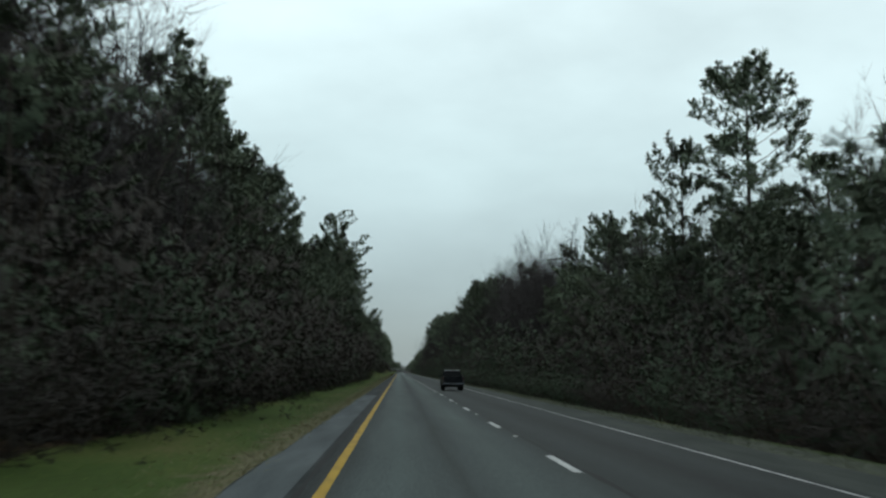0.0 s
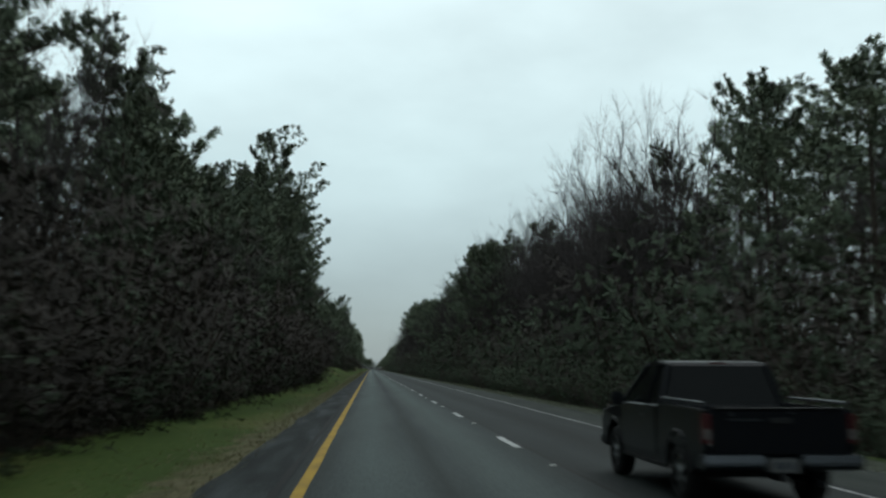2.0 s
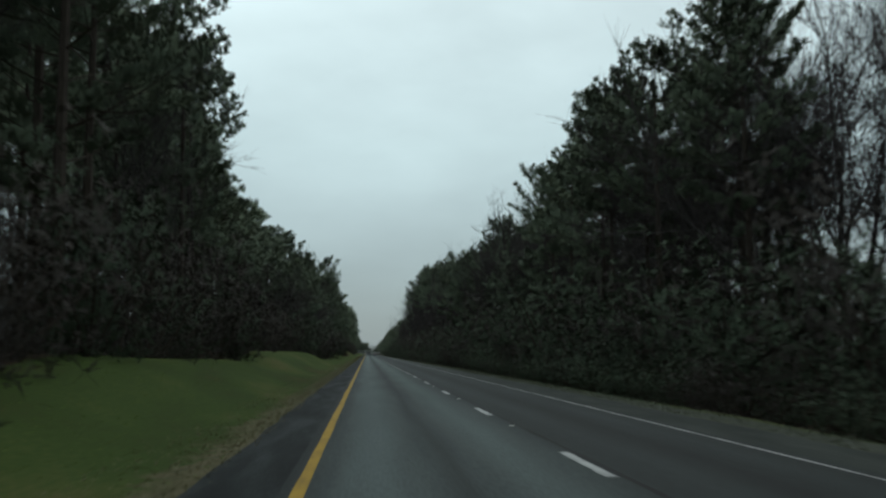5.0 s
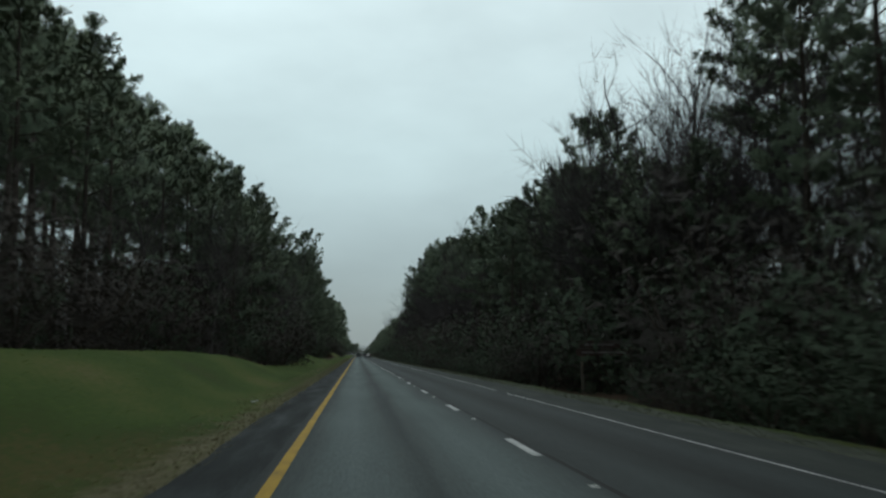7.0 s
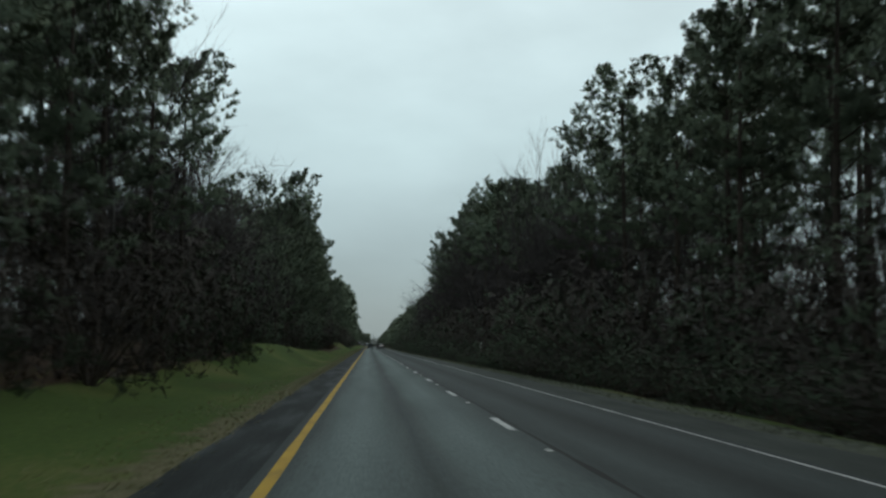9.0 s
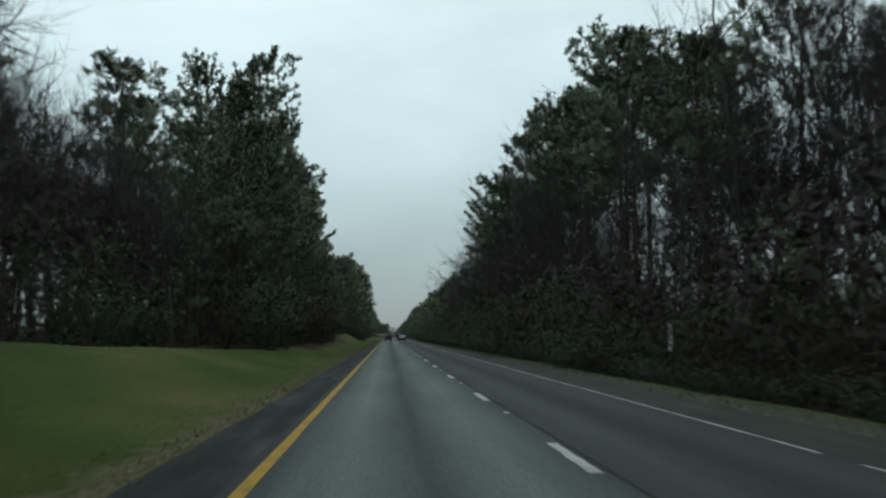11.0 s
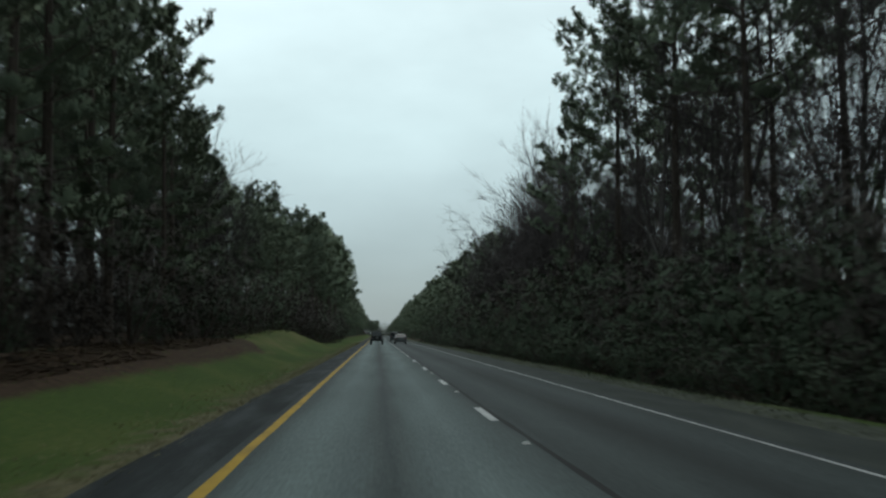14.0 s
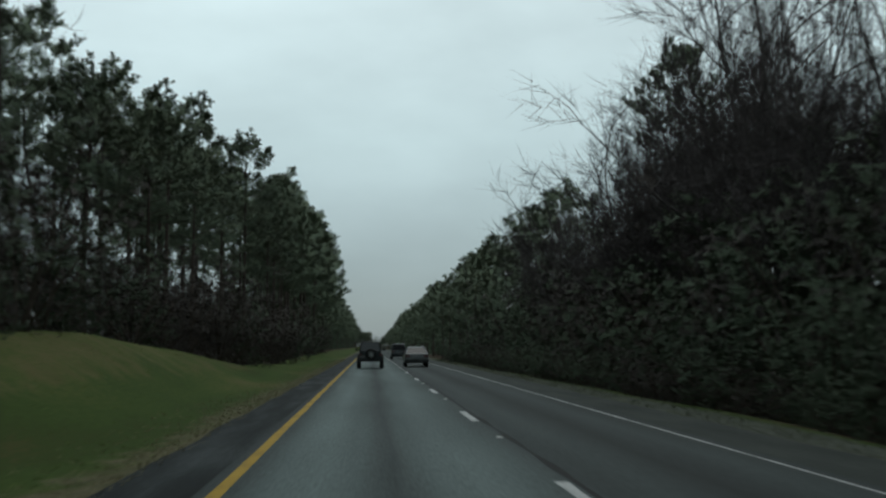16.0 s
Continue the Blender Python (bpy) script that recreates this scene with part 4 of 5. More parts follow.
hedge("tall dark green brush in front of the wood", 15.8, 0, 660, 3.4, 1.8, (4.2, 8.4), 1.15, 0.45)
hedge("dark green brush between the tall trunks", 19.3, 438, 560, 3.0, 0.8, (4.0, 6.0), 1.3, 0.4)
hedge("dark brush standing behind the sign", 20.6, 264, 306, 2.4, 0.8, (5.0, 7.5), 1.3, 0.5)


# the undergrowth is lower where the tall bare trunks stand open
OPEN_Y, OPEN_Z = [150, 160, 225, 250, 440, 458, 540, 560], [0.9, 0.7, 0.7, 1, 1, 0.85, 0.85, 1]


def thicket(name, x0, x1, y0, y1, count, z1, seed, mat, label):
    """The tangled undergrowth inside the wood, too dense to count."""
    r = random.Random(seed)
    V, F = [], []
    for _ in range(count):
        y = r.uniform(y0, y1)
        x = r.uniform(x0, x1)
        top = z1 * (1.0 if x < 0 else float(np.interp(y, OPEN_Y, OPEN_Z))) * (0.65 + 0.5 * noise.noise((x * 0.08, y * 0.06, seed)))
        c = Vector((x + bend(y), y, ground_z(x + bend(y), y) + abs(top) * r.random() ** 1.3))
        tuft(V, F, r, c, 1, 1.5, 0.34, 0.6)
    tagged(mesh_ob(name, V, F, mat), label, "undergrowth", kind="stuff")


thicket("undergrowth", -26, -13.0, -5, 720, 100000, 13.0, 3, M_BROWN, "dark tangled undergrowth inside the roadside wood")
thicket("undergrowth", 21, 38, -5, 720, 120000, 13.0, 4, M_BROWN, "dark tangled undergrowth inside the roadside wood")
thicket("undergrowth", -22, -9.0, 720, 1300, 26000, 12.0, 5, M_OLIVE, "dark tangled undergrowth along the distant wood")
thicket("undergrowth", 17, 30, 700, 1300, 26000, 12.0, 6, M_OLIVE, "dark tangled undergrowth along the distant wood")


thicket("undergrowth", -45, 60, 1375, 1445, 22000, 13.0, 7, M_OLIVE, "dark tangled undergrowth closing the far end of the road")


def blades(name, x0, x1, y0, y1, count, hmin, hmax, seed, mat, label):
    r = random.Random(seed)
    V, F = [], []
    for _ in range(count):
        x, y = r.uniform(x0, x1), r.uniform(y0, y1)
        z = ground_z(x, y)
        h = r.uniform(hmin, hmax)
        a = r.uniform(0, 6.28)
        w = 0.016
        n = len(V)
        dx, dy = math.cos(a) * w, math.sin(a) * w
        V += [(x - dx, y - dy, z - 0.02), (x + dx, y + dy, z - 0.02), (x + r.gauss(0, 0.10), y + r.gauss(0, 0.10), z + h)]
        F.append((n, n + 1, n + 2))
    tagged(mesh_ob(name, V, F, mat), label, "grass", kind="stuff")


blades("grass", -9.5, -1.3, -8, 660, 70000, 0.015, 0.04, 8, M_BLADES, "short damp green grass on the verge and bank")
blades("dry_grass", -2.1, -1.15, -8, 660, 34000, 0.03, 0.08, 9, M_STRAW, "straw-coloured dry grass along the pavement edge")
blades("dry_grass", -3.2, -2.0, -8, 660, 12000, 0.03, 0.08, 12, M_STRAW, "scattered straw-coloured dry grass on the verge")
blades("dry_grass", 8.25, 9.8, -8, 660, 50000, 0.03, 0.09, 10, M_DULLGRASS, "dull grey-green grass along the gritty pavement edge")


def litter(x0, x1, y0, y1, count, seed):
    r = random.Random(seed)
    V, F = [], []
    for _ in range(count):
        x, y = r.uniform(x0, x1), r.uniform(y0, y1)
        if noise.noise((x * 0.3, y * 0.08, 5.0)) < -0.25:
            continue
        z = ground_z(x, y) + 0.012
        a, s = r.uniform(0, 6.28), r.uniform(0.05, 0.11)
        n = len(V)
        V += [(x + s * math.cos(a + q), y + s * math.sin(a + q), z + r.uniform(0, 0.04)) for q in (0, 2.0, 4.1)]
        F.append((n, n + 1, n + 2))
    tagged(mesh_ob("leaf_litter", V, F, M_LITTER), "fallen brown leaves along the foot of the bank", "leaf litter", kind="stuff")


litter(-9.5, -5.6, 462, 506, 16000, 21)
litter(-8.5, -5.0, 130, 176, 9000, 22)
litter(-9.6, -6.2, 506, 532, 8000, 23)


# ---- vehicles: built with the rear bumper at y = 0, facing along the road ----
M_BLACKPAINT = plain("black_car_paint", (0.007, 0.008, 0.011), 0.28, spec=0.25)
M_GREYPAINT = plain("grey_car_paint", (0.085, 0.09, 0.09), 0.3, 0.3, 0.4)
M_DARKPAINT = plain("dark_blue_car_paint", (0.014, 0.02, 0.024), 0.3, coat=0.4)
M_CHROME = plain("chrome", (0.085, 0.09, 0.10), 0.3, 1.0)
M_RUBBER = plain("tyre_rubber", (0.012, 0.012, 0.012), 0.85)
M_ALLOY = plain("alloy_rim", (0.42, 0.43, 0.44), 0.28, 1.0)
M_CANVAS = plain("black_canvas", (0.014, 0.014, 0.015), 0.9)
M_PLASTIC = plain("dark_trim_plastic", (0.016, 0.016, 0.017), 0.6)
M_GLASS = material("tinted_car_glass", [(0.006, 0.007, 0.008), (0.009, 0.010, 0.011)], 0.08, 2.0, bump=0.0, spec=0.12)
M_PALEGLASS = plain("sky_lit_car_glass", (0.02, 0.024, 0.025), 0.04)
M_RED = plain("red_tail_lens", (0.07, 0.010, 0.012), 0.3)
M_CLEAR = plain("clear_tail_lens", (0.16, 0.14, 0.135), 0.25)
M_PLATE = plain("pale_number_plate", (0.15, 0.15, 0.15), 0.5)
M_INK = plain("dark_ink", (0.04, 0.05, 0.07), 0.6)


def slab(profile, half, bevel=0.0, seg=2, narrow=None):
    """A solid from a side profile of (y, z) points, wide 2 * half; narrow(y, z) scales the width at a point."""
    bm = bmesh.new()
    sides = []
    for s in (-1, 1):
        sides.append([bm.verts.new((s * half * (narrow(y, z) if narrow else 1), y, z)) for y, z in profile])
    n = len(profile)
    bm.faces.new(sides[0])
    bm.faces.new(sides[1][::-1])
    for i in range(n):
        j = (i + 1) % n
        bm.faces.new((sides[0][i], sides[0][j], sides[1][j], sides[1][i]))
    bmesh.ops.recalc_face_normals(bm, faces=bm.faces)
    if bevel:
        bmesh.ops.bevel(bm, geom=list(bm.edges), offset=bevel, segments=seg, affect="EDGES", clamp_overlap=True)
    return bm


def box(x0, x1, y0, y1, z0, z1, bevel=0.012):
    bm = bmesh.new()
    bmesh.ops.create_cube(bm, size=1, matrix=Matrix.Translation(((x0 + x1) / 2, (y0 + y1) / 2, (z0 + z1) / 2)) @ Matrix.Diagonal((x1 - x0, y1 - y0, z1 - z0, 1)))
    if bevel:
        bmesh.ops.bevel(bm, geom=list(bm.edges), offset=min(bevel, 0.45 * min(x1 - x0, y1 - y0, z1 - z0)), segments=2, affect="EDGES")
    return bm


def arch(y, r, z0, n=7):
    """Points of a wheel arch, from its rear foot to its front foot."""
    return [(y - r * math.cos(math.pi * i / n), z0 + max(0.0, r * math.sin(math.pi * i / n))) for i in range(n + 1)]


def pane(corners, mat, parent, name="window", thick=0.012, label=""):
    """A thin flat pane through four corners."""
    c = [Vector(p) for p in corners]
    nrm = (c[1] - c[0]).cross(c[2] - c[0]).normalized() * thick
    bm = bmesh.new()
    a = [bm.verts.new(p + nrm) for p in c]
    b = [bm.verts.new(p - nrm) for p in c]
    bm.faces.new(a)
    bm.faces.new(b[::-1])
    for i in range(4):
        j = (i + 1) % 4
        bm.faces.new((a[i], b[i], b[j], a[j]))
    return part(name, bm, mat, parent, label)


def bar(a, b, r, mat, parent, name, sides=6, label=""):
    V, F = [], []
    a, b = Vector(a), Vector(b)
    tube(V, F, [a, a.lerp(b, 0.5), b], [r, r, r], sides)
    n = len(V)
    F += [tuple(range(sides))[::-1], tuple(range(n - sides, n))]
    return mesh_ob(name, V, F, mat, parent, label)


def wheel(parent, x, y, r, w, rim_mat=None, spokes=6, flat=False):
    """A tyre with its rim and spokes; the axle lies along x (or along y for a spare)."""
    turn90 = Matrix.Rotation(math.pi / 2, 4, "Z") if flat else Matrix()
    place_m = Matrix.Translation((x, y, r)) @ turn90
    bm = bmesh.new()
    ring = [(-0.5, 0.62), (-0.5, 0.86), (-0.42, 0.97), (-0.2, 1.0), (0.2, 1.0), (0.42, 0.97), (0.5, 0.86), (0.5, 0.62)]
    n = 24
    vs = [[bm.verts.new((u * w, q * r * math.cos(2 * math.pi * i / n), q * r * math.sin(2 * math.pi * i / n))) for u, q in ring] for i in range(n)]
    for i in range(n):
        for k in range(len(ring) - 1):
            bm.faces.new((vs[i][k], vs[i][k + 1], vs[(i + 1) % n][k + 1], vs[(i + 1) % n][k]))
    bm.transform(place_m)
    wh = part("wheel", bm, M_RUBBER, parent, "black tyre", True)
    bm = bmesh.new()
    bmesh.ops.create_cone(bm, cap_ends=True, segments=20, radius1=r * 0.64, radius2=r * 0.64, depth=w * 0.5, matrix=Matrix.Rotation(math.pi / 2, 4, "Y"))
    bm.transform(place_m)
    part("hub_back", bm, M_PLASTIC, wh)
    for s in (-1, 1):
        bm = bmesh.new()
        for i in range(spokes):
            m = Matrix.Translation((s * w * 0.36, 0, 0)) @ Matrix.Rotation(2 * math.pi * i / spokes, 4, "X") @ Matrix.Translation((0, 0, r * 0.33)) @ Matrix.Diagonal((w * 0.16, r * 0.17, r * 0.62, 1))
            bmesh.ops.create_cube(bm, size=1, matrix=m)
        bmesh.ops.create_cone(bm, cap_ends=True, segments=12, radius1=r * 0.15, radius2=r * 0.12, depth=w * 0.3,
                              matrix=Matrix.Translation((s * w * 0.36, 0, 0)) @ Matrix.Rotation(math.pi / 2, 4, "Y"))
        bm.transform(place_m)
        part("rim", bm, rim_mat or M_ALLOY, wh, "alloy rim")
    return wh


def plate(parent, y, z, x=0.0):
    p = part("number_plate", box(x - 0.16, x + 0.16, y - 0.012, y, z - 0.08, z + 0.08, 0.006), M_PLATE, parent, "pale number plate")
    for dx in (-0.09, -0.05, -0.01, 0.05, 0.09):
        part("plate_bar", box(x + dx - 0.013, x + dx + 0.013, y - 0.017, y - 0.0125, z - 0.04, z + 0.04, 0), M_INK, p)
    return p


def greenhouse(parent, foot, top, half_low, half_top, z0, z1, paint, glass, rear_glass=None, posts=()):
    """A car's cabin: panes between pillars under a roof. foot and top are the (rear, front) y of the glass at z0 and z1."""
    (fr, ff), (tr, tf) = foot, top
    k = 0.05
    q = lambda x, y, z: Vector((x, y, z))
    pane([q(-half_low + k, fr, z0), q(half_low - k, fr, z0), q(half_top - k, tr, z1), q(-half_top + k, tr, z1)], rear_glass or glass, parent, "rear_window")
    pane([q(-half_low + k, ff, z0), q(half_low - k, ff, z0), q(half_top - k, tf, z1), q(-half_top + k, tf, z1)], glass, parent, "windscreen")
    for s in (-1, 1):
        cuts_y = [0.0] + list(posts) + [1.0]
        for a, b in zip(cuts_y, cuts_y[1:]):
            lo = lambda u: q(s * half_low, fr + (ff - fr) * u, z0)
            hi = lambda u: q(s * half_top, tr + (tf - tr) * u, z1)
            pane([lo(a + 0.02), lo(b - 0.02), hi(b - 0.02), hi(a + 0.02)], glass, parent, "side_window")
        for u in cuts_y:
            bar((s * half_low, fr + (ff - fr) * u, z0 - 0.02), (s * half_top, tr + (tf - tr) * u, z1 + 0.01), 0.045, paint, parent, "pillar", 8)
    roof = [(tr - 0.02, z1 - 0.01), (tr + 0.05, z1 + 0.045), ((tr + tf) / 2, z1 + 0.075), (tf - 0.05, z1 + 0.045), (tf + 0.03, z1 - 0.01)]
    part("roof", slab(roof, half_top + 0.03, 0.02), paint, parent)


def pickup_truck():
    t = new("pickup_truck")
    tagged(t, "black extended-cab pickup truck with chrome rear bumper on the road", "pickup truck")
    lo = 0.42
    prof = [(0.14, lo + 0.1), (0.12, 0.74)] + [(1.92, 0.74), (1.94, 1.16), (3.86, 1.14), (4.3, 1.10), (4.95, 0.98), (5.12, 0.84), (5.14, 0.45)] + \
        arch(4.28, 0.45, lo)[::-1] + arch(1.08, 0.45, lo)[::-1]
    part("body", slab(prof, 0.90, 0.012, 1, lambda y, z: 0.97 if z > 1.0 or z < 0.5 else 1.0), M_BLACKPAINT, t)
    part("hood", slab([(3.88, 1.13), (3.9, 1.17), (4.3, 1.14), (4.92, 1.01), (4.96, 0.97)], 0.80, 0.015), M_BLACKPAINT, t)
    for s in (-1, 1):
        side = part("bed_side", slab([(0.10, 0.70), (0.10, 1.17), (1.96, 1.19), (1.96, 0.70)], 0.035, 0.015), M_BLACKPAINT, t)
        side.location.x = s * 0.865
        rail = bar((s * 0.865, 0.20, 1.245), (s * 0.865, 1.80, 1.26), 0.018, M_CHROME, t, "bed_rail", 8, "chrome bed rail")
        for yy in (0.22, 0.75, 1.27, 1.78):
            bar((s * 0.865, yy, 1.17), (s * 0.865, yy, 1.25), 0.015, M_CHROME, rail, "rail_foot")
        for i, (wy) in enumerate((1.08, 4.28)):
            V, F = [], []
            pts = [Vector((s * 0.895, y, z)) for y, z in arch(wy, 0.455, lo, 12)]
            tube(V, F, pts, [0.028] * len(pts), 6)
            mesh_ob("wheel_arch", V, F, M_PLASTIC, t)
        lamp = part("tail_lamp", slab([(0.085, 0.78), (0.085, 1.13), (0.22, 1.13), (0.20, 0.78)], 0.055, 0.012), M_RED, t, "red tail lamp")
        lamp.location.x = s * 0.865
        pl = part("reversing_lens", slab([(0.078, 0.83), (0.078, 0.95), (0.10, 0.95), (0.10, 0.83)], 0.045, 0.006), M_CLEAR, lamp, "clear reversing lens")
        part("door", slab([(2.02, 0.52), (2.02, 1.13), (3.74, 1.12), (3.70, 0.52)], 0.006, 0.004), M_BLACKPAINT, t).location.x = s * 0.902
        part("door_handle", box(s * 0.925 - 0.018, s * 0.925 + 0.018, 2.45, 2.63, 0.985, 1.02), M_CHROME, t, "chrome door handle")
        part("wing_mirror", slab([(3.52, 1.10), (3.50, 1.30), (3.64, 1.28), (3.66, 1.12)], 0.10, 0.03), M_CHROME, t, "chrome wing mirror").location.x = s * 1.03
        part("sill", box(s * 0.88 - 0.03, s * 0.88 + 0.03, 1.55, 3.8, 0.36, 0.44, 0.02), M_PLASTIC, t)
    part("tailgate", slab([(0.075, 0.66), (0.07, 1.15), (0.10, 1.18), (0.14, 1.17), (0.14, 0.66)], 0.805, 0.012), M_BLACKPAINT, t)
    part("gate_cap", box(-0.80, 0.80, 0.06, 0.15, 1.178, 1.196, 0.008), M_PLASTIC, t)
    part("gate_handle", box(-0.13, 0.13, 0.045, 0.075, 1.02, 1.08, 0.01), M_PLASTIC, t)
    part("badge_bar", box(-0.62, -0.22, 0.062, 0.072, 1.045, 1.068, 0), M_CHROME, t)
    part("latch", box(-0.60, -0.565, 0.055, 0.075, 1.10, 1.15, 0.004), M_CHROME, t)
    part("latch", box(0.10, 0.165, 0.055, 0.075, 1.125, 1.15, 0.004), M_CHROME, t)
    part("bed_floor", box(-0.83, 0.83, 0.14, 1.93, 0.742, 0.76, 0), M_PLASTIC, t)
    bump_prof = [(0.0, 0.50), (-0.02, 0.56), (0.0, 0.66), (0.13, 0.66), (0.13, 0.47)]
    for a, b in ((-0.94, -0.22), (0.22, 0.94)):
        bp = part("rear_bumper", slab(bump_prof, (b - a) / 2, 0.012), M_CHROME, t, "chrome rear bumper half")
        bp.location.x = (a + b) / 2
    part("bumper_step", slab([(0.02, 0.45), (0.01, 0.60), (0.13, 0.60), (0.13, 0.45)], 0.22, 0.01), M_PLASTIC, t)
    plate(t, 0.008, 0.545)
    part("tow_hitch", box(-0.05, 0.05, 0.0, 0.4, 0.36, 0.43, 0.01), M_PLASTIC, t)
    part("rear_axle", box(-0.72, 0.72, 1.0, 1.16, 0.30, 0.42, 0.03), M_PLASTIC, t)
    bar((0.45, 0.05, 0.33), (0.45, 1.0, 0.36), 0.04, M_CHROME, t, "exhaust_pipe", 8)
    greenhouse(t, (1.98, 3.86), (2.12, 3.02), 0.84, 0.68, 1.16, 1.68, M_BLACKPAINT, M_GLASS, None, (0.32,))
    part("third_brake_lamp", box(-0.12, 0.12, 2.08, 2.12, 1.70, 1.73, 0.006), M_RED, t)
    part("front_bumper", slab([(5.02, 0.40), (5.02, 0.60), (5.22, 0.60), (5.25, 0.44)], 0.90, 0.03), M_CHROME, t)
    for s in (-1, 1):
        for yy in (1.08, 4.28):
            wheel(t, s * 0.77, yy, 0.375, 0.24)
    return t


def jeep():
    t = new("off_road_car")
    tagged(t, "dark open-bodied off-road car with rear spare wheel, on the road", "off-road car")
    prof = [(0.08, 0.50), (0.06, 1.15), (2.45, 1.15), (2.55, 1.20), (3.55, 1.12), (3.6, 0.5)] + arch(3.0, 0.45, 0.5)[::-1] + arch(0.72, 0.45, 0.5)[::-1]
    part("body", slab(prof, 0.72, 0.02, 2), M_DARKPAINT, t)
    for s in (-1, 1):
        for wy in (0.72, 3.0):
            V, F = [], []
            pts = [Vector((s * 0.82, y, z)) for y, z in arch(wy, 0.47, 0.5, 10)]
            tube(V, F, pts, [0.07] * len(pts), 6)
            mesh_ob("fender_flare", V, F, M_PLASTIC, t)
            wheel(t, s * 0.77, wy, 0.39, 0.26)
        part("tail_lamp", box(s * 0.66 - 0.06, s * 0.66 + 0.06, 0.02, 0.07, 0.86, 1.02, 0.015), M_RED, t, "red tail lamp")
        part("wing_mirror", box(s * 0.93 - 0.1, s * 0.93 + 0.1, 2.30, 2.40, 1.18, 1.36, 0.03), M_PLASTIC, t)
    greenhouse(t, (0.10, 2.50), (0.22, 2.22), 0.72, 0.60, 1.16, 1.74, M_CANVAS, M_GLASS, M_PALEGLASS, (0.3, 0.62))
    part("rear_bumper", box(-0.80, 0.80, -0.06, 0.10, 0.48, 0.62, 0.03), M_PLASTIC, t)
    wheel(t, 0.05, -0.10, 0.37, 0.22, flat=True).location.z = 0.60
    plate(t, 0.05, 0.80, -0.52)
    part("front_bumper", box(-0.78, 0.78, 3.62, 3.78, 0.48, 0.62, 0.03), M_PLASTIC, t)
    return t


def saloon(paint, label, glass, tall=0.0):
    t = new("saloon_car" if not tall else "sport_utility_car")
    tagged(t, label, "car")
    prof = [(0.10, 0.36), (0.02, 0.62), (0.06, 0.93 + tall * 0.4), (0.75, 0.97 + tall * 0.4), (3.35, 0.93 + tall * 0.3), (4.45, 0.80 + tall * 0.3), (4.62, 0.55), (4.55, 0.30)] + \
        arch(3.75, 0.36, 0.28)[::-1] + arch(0.98, 0.36, 0.28)[::-1]
    part("body", slab(prof, 0.89, 0.03, 2, lambda y, z: 0.94 if z > 0.85 or y < 0.05 else 1.0), paint, t)
    if tall:
        greenhouse(t, (0.10, 3.35), (0.35, 2.6), 0.80, 0.66, 0.93 + tall * 0.4, 1.40 + tall, paint, glass, None, (0.3, 0.62))
    else:
        greenhouse(t, (0.62, 3.30), (1.30, 2.45), 0.80, 0.60, 0.95, 1.38, paint, glass, M_PALEGLASS, (0.5,))
    part("rear_bumper", slab([(0.0, 0.38), (-0.03, 0.56), (0.08, 0.62), (0.14, 0.38)], 0.86, 0.02), paint, t)
    for s in (-1, 1):
        part("tail_lamp", box(s * 0.66 - 0.17, s * 0.66 + 0.17, 0.0, 0.09, 0.70 + tall * 0.4, 0.86 + tall * 0.4, 0.02), M_RED, t, "red tail lamp")
        part("wing_mirror", box(s * 0.97 - 0.09, s * 0.97 + 0.09, 2.85, 2.98, 0.98 + tall * 0.3, 1.12 + tall * 0.3, 0.03), paint, t)
        for wy in (0.98, 3.75):
            wheel(t, s * 0.76, wy, 0.32, 0.21)
    plate(t, -0.005, 0.72)
    return t


for ob, x, y in ((pickup_truck(), 5.2, 64.1), (jeep(), 1.60, 608.6), (saloon(M_GREYPAINT, "silver-grey saloon car driving on the road", M_GLASS), 4.95, 613.6),
                 (saloon(M_DARKPAINT, "dark sport utility car on the road", M_GLASS, 0.28), 4.85, 656.0)):
    ob.location = (x, y, 0.006)
    if ob.name == "pickup_truck":
        ob.scale = (0.92, 0.95, 0.92)


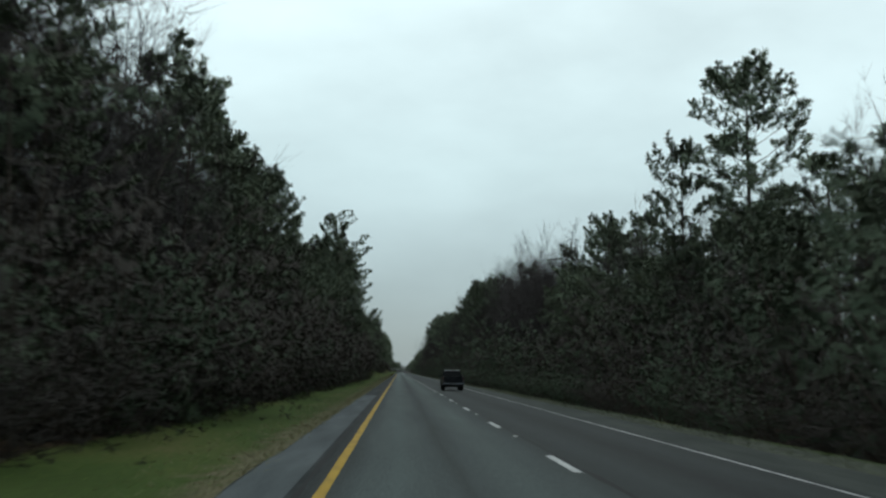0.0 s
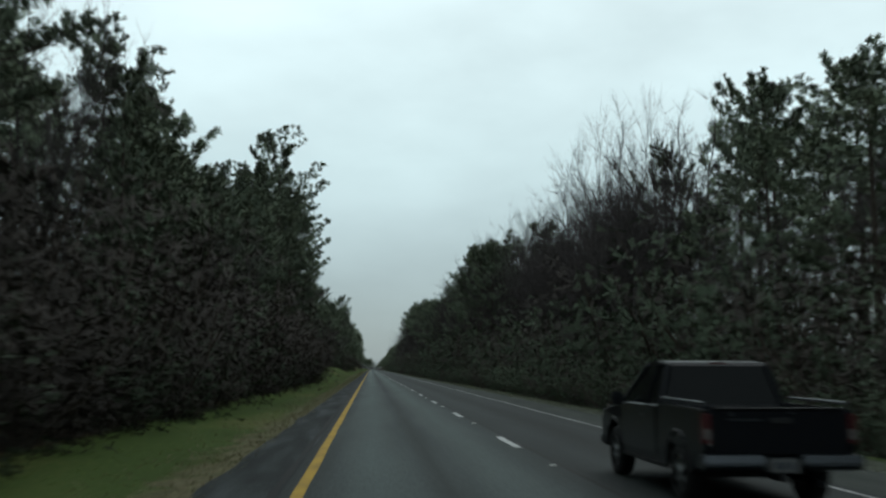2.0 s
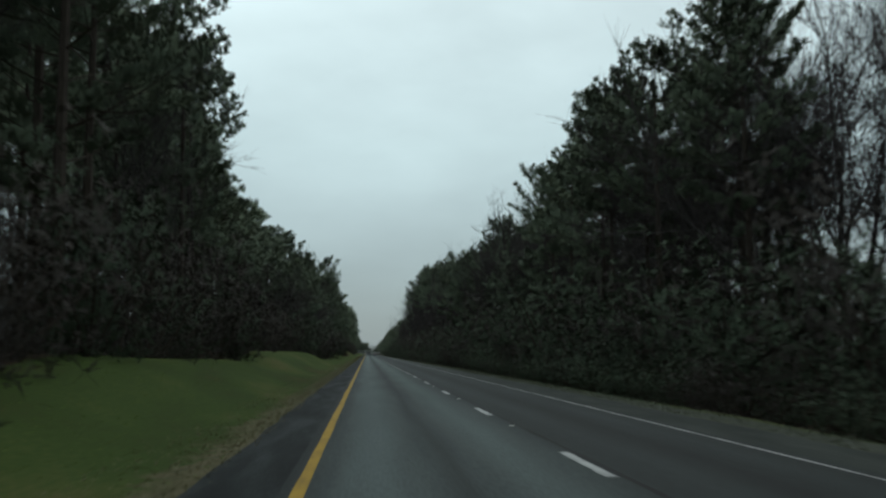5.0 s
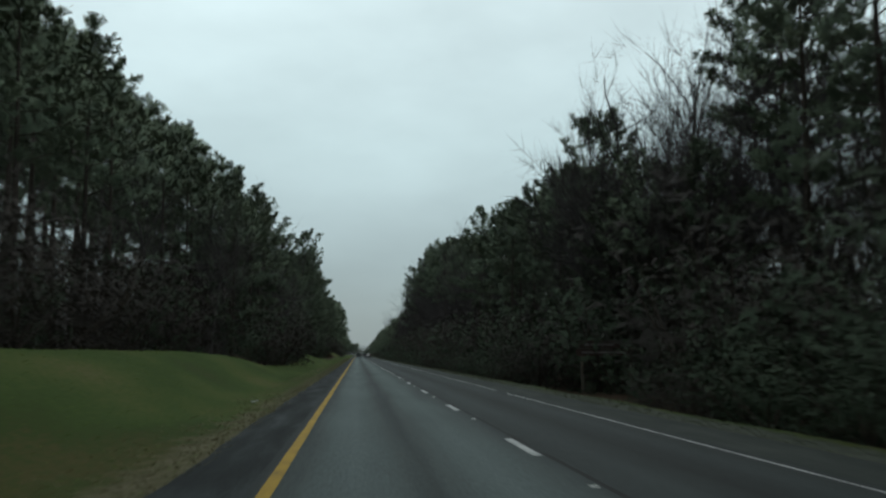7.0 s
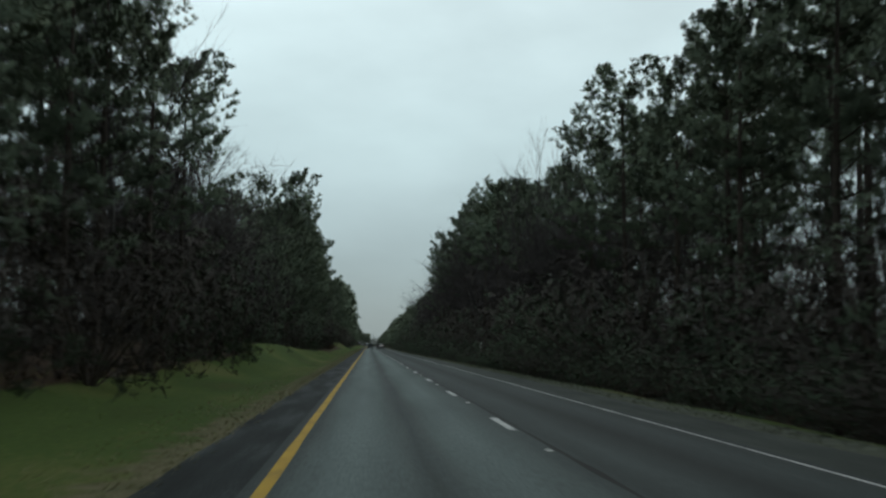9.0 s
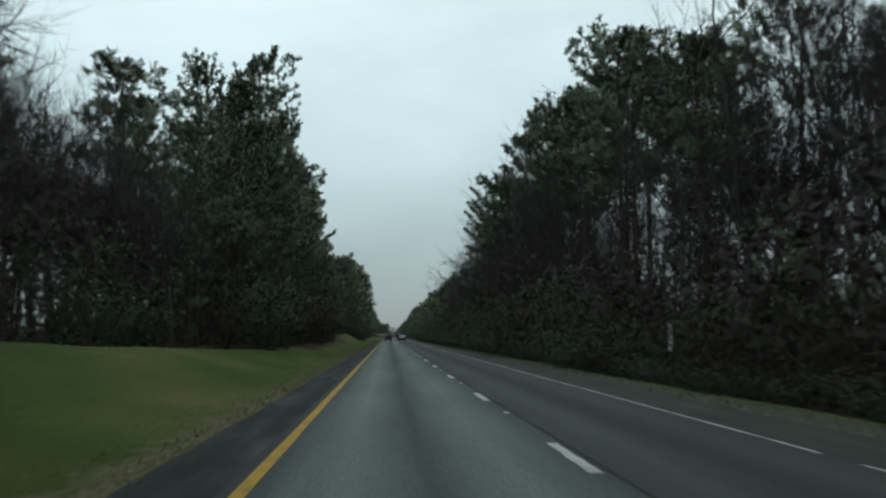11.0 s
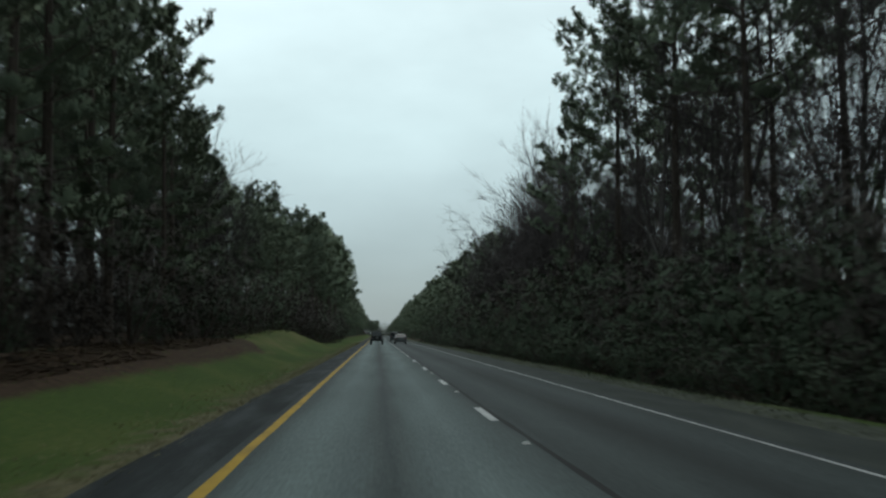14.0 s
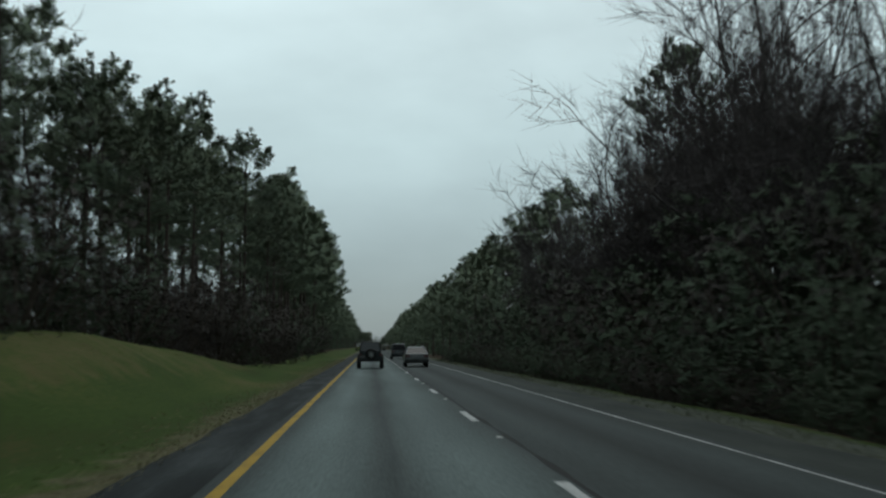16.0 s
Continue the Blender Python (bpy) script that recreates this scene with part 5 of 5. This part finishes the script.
# ---- roadside sign and marker ----
M_SIGN = plain("faded_brown_sign", (0.05, 0.026, 0.02), 0.7)
M_SIGNBAR = plain("faded_sign_lettering", (0.15, 0.13, 0.125), 0.7)
M_POST = material("weathered_wooden_post", [(0.10, 0.085, 0.065), (0.19, 0.16, 0.125)], 0.9, 4.0, (3, 3, 0.5), 0.5, fine=20.0)
M_MARKER = plain("white_plastic", (0.62, 0.64, 0.60), 0.5)
gz = ground_z(17.0, 293.0)
sign = tagged(new("road_sign"), "faded brown information sign on two wooden posts", "sign")
for x in (15.4, 18.6):
    part("post", box(x - 0.075, x + 0.075, 292.95, 293.10, gz - 0.3, 2.0, 0.01), M_POST, sign, "grey wooden post")
for x0, x1, z0, z1 in ((15.2, 17.9, 1.92, 2.42), (15.0, 18.75, 1.42, 1.88)):
    board = part("board", box(x0, x1, 292.89, 292.93, z0, z1, 0.006), M_SIGN, sign)
    part("lettering_bar", box(x0 + 0.35, x1 - 0.45, 292.88, 292.888, z0 + 0.16, z0 + 0.30, 0), M_SIGNBAR, board)
marker = tagged(new("marker_post"), "white plastic marker post in the verge brush", "marker")
gm = ground_z(13.3, 409.0)
part("post", box(13.27, 13.33, 408.98, 409.02, gm - 0.2, 0.85, 0.006), M_POST, marker, "grey post")
part("panel", box(13.20, 13.40, 408.95, 408.978, 0.76, 1.88, 0.006), M_MARKER, marker, "pale marker panel")


# ---- two scraps of paper blown onto the verge ----
M_PAPER = material("damp_white_paper", [(0.45, 0.46, 0.45), (0.62, 0.63, 0.61)], 0.9, 9.0, bump=0.2, fine=40.0)
scrap_rng = random.Random(44)
for x, y, size in ((-2.45, 262.9, 0.075), (-2.42, 263.95, 0.06)):
    bm = bmesh.new()
    bmesh.ops.create_icosphere(bm, subdivisions=2, radius=size)
    for v in bm.verts:
        v.co *= scrap_rng.uniform(0.65, 1.15)
        v.co.z *= 0.45
    scrap = part("paper_scrap", bm, M_PAPER)
    tagged(scrap, "small crumpled white paper scrap on the grass verge", "paper scrap", "paper scraps on the verge")
    scrap.location = (x, y, ground_z(x, y) + 0.35 * size)
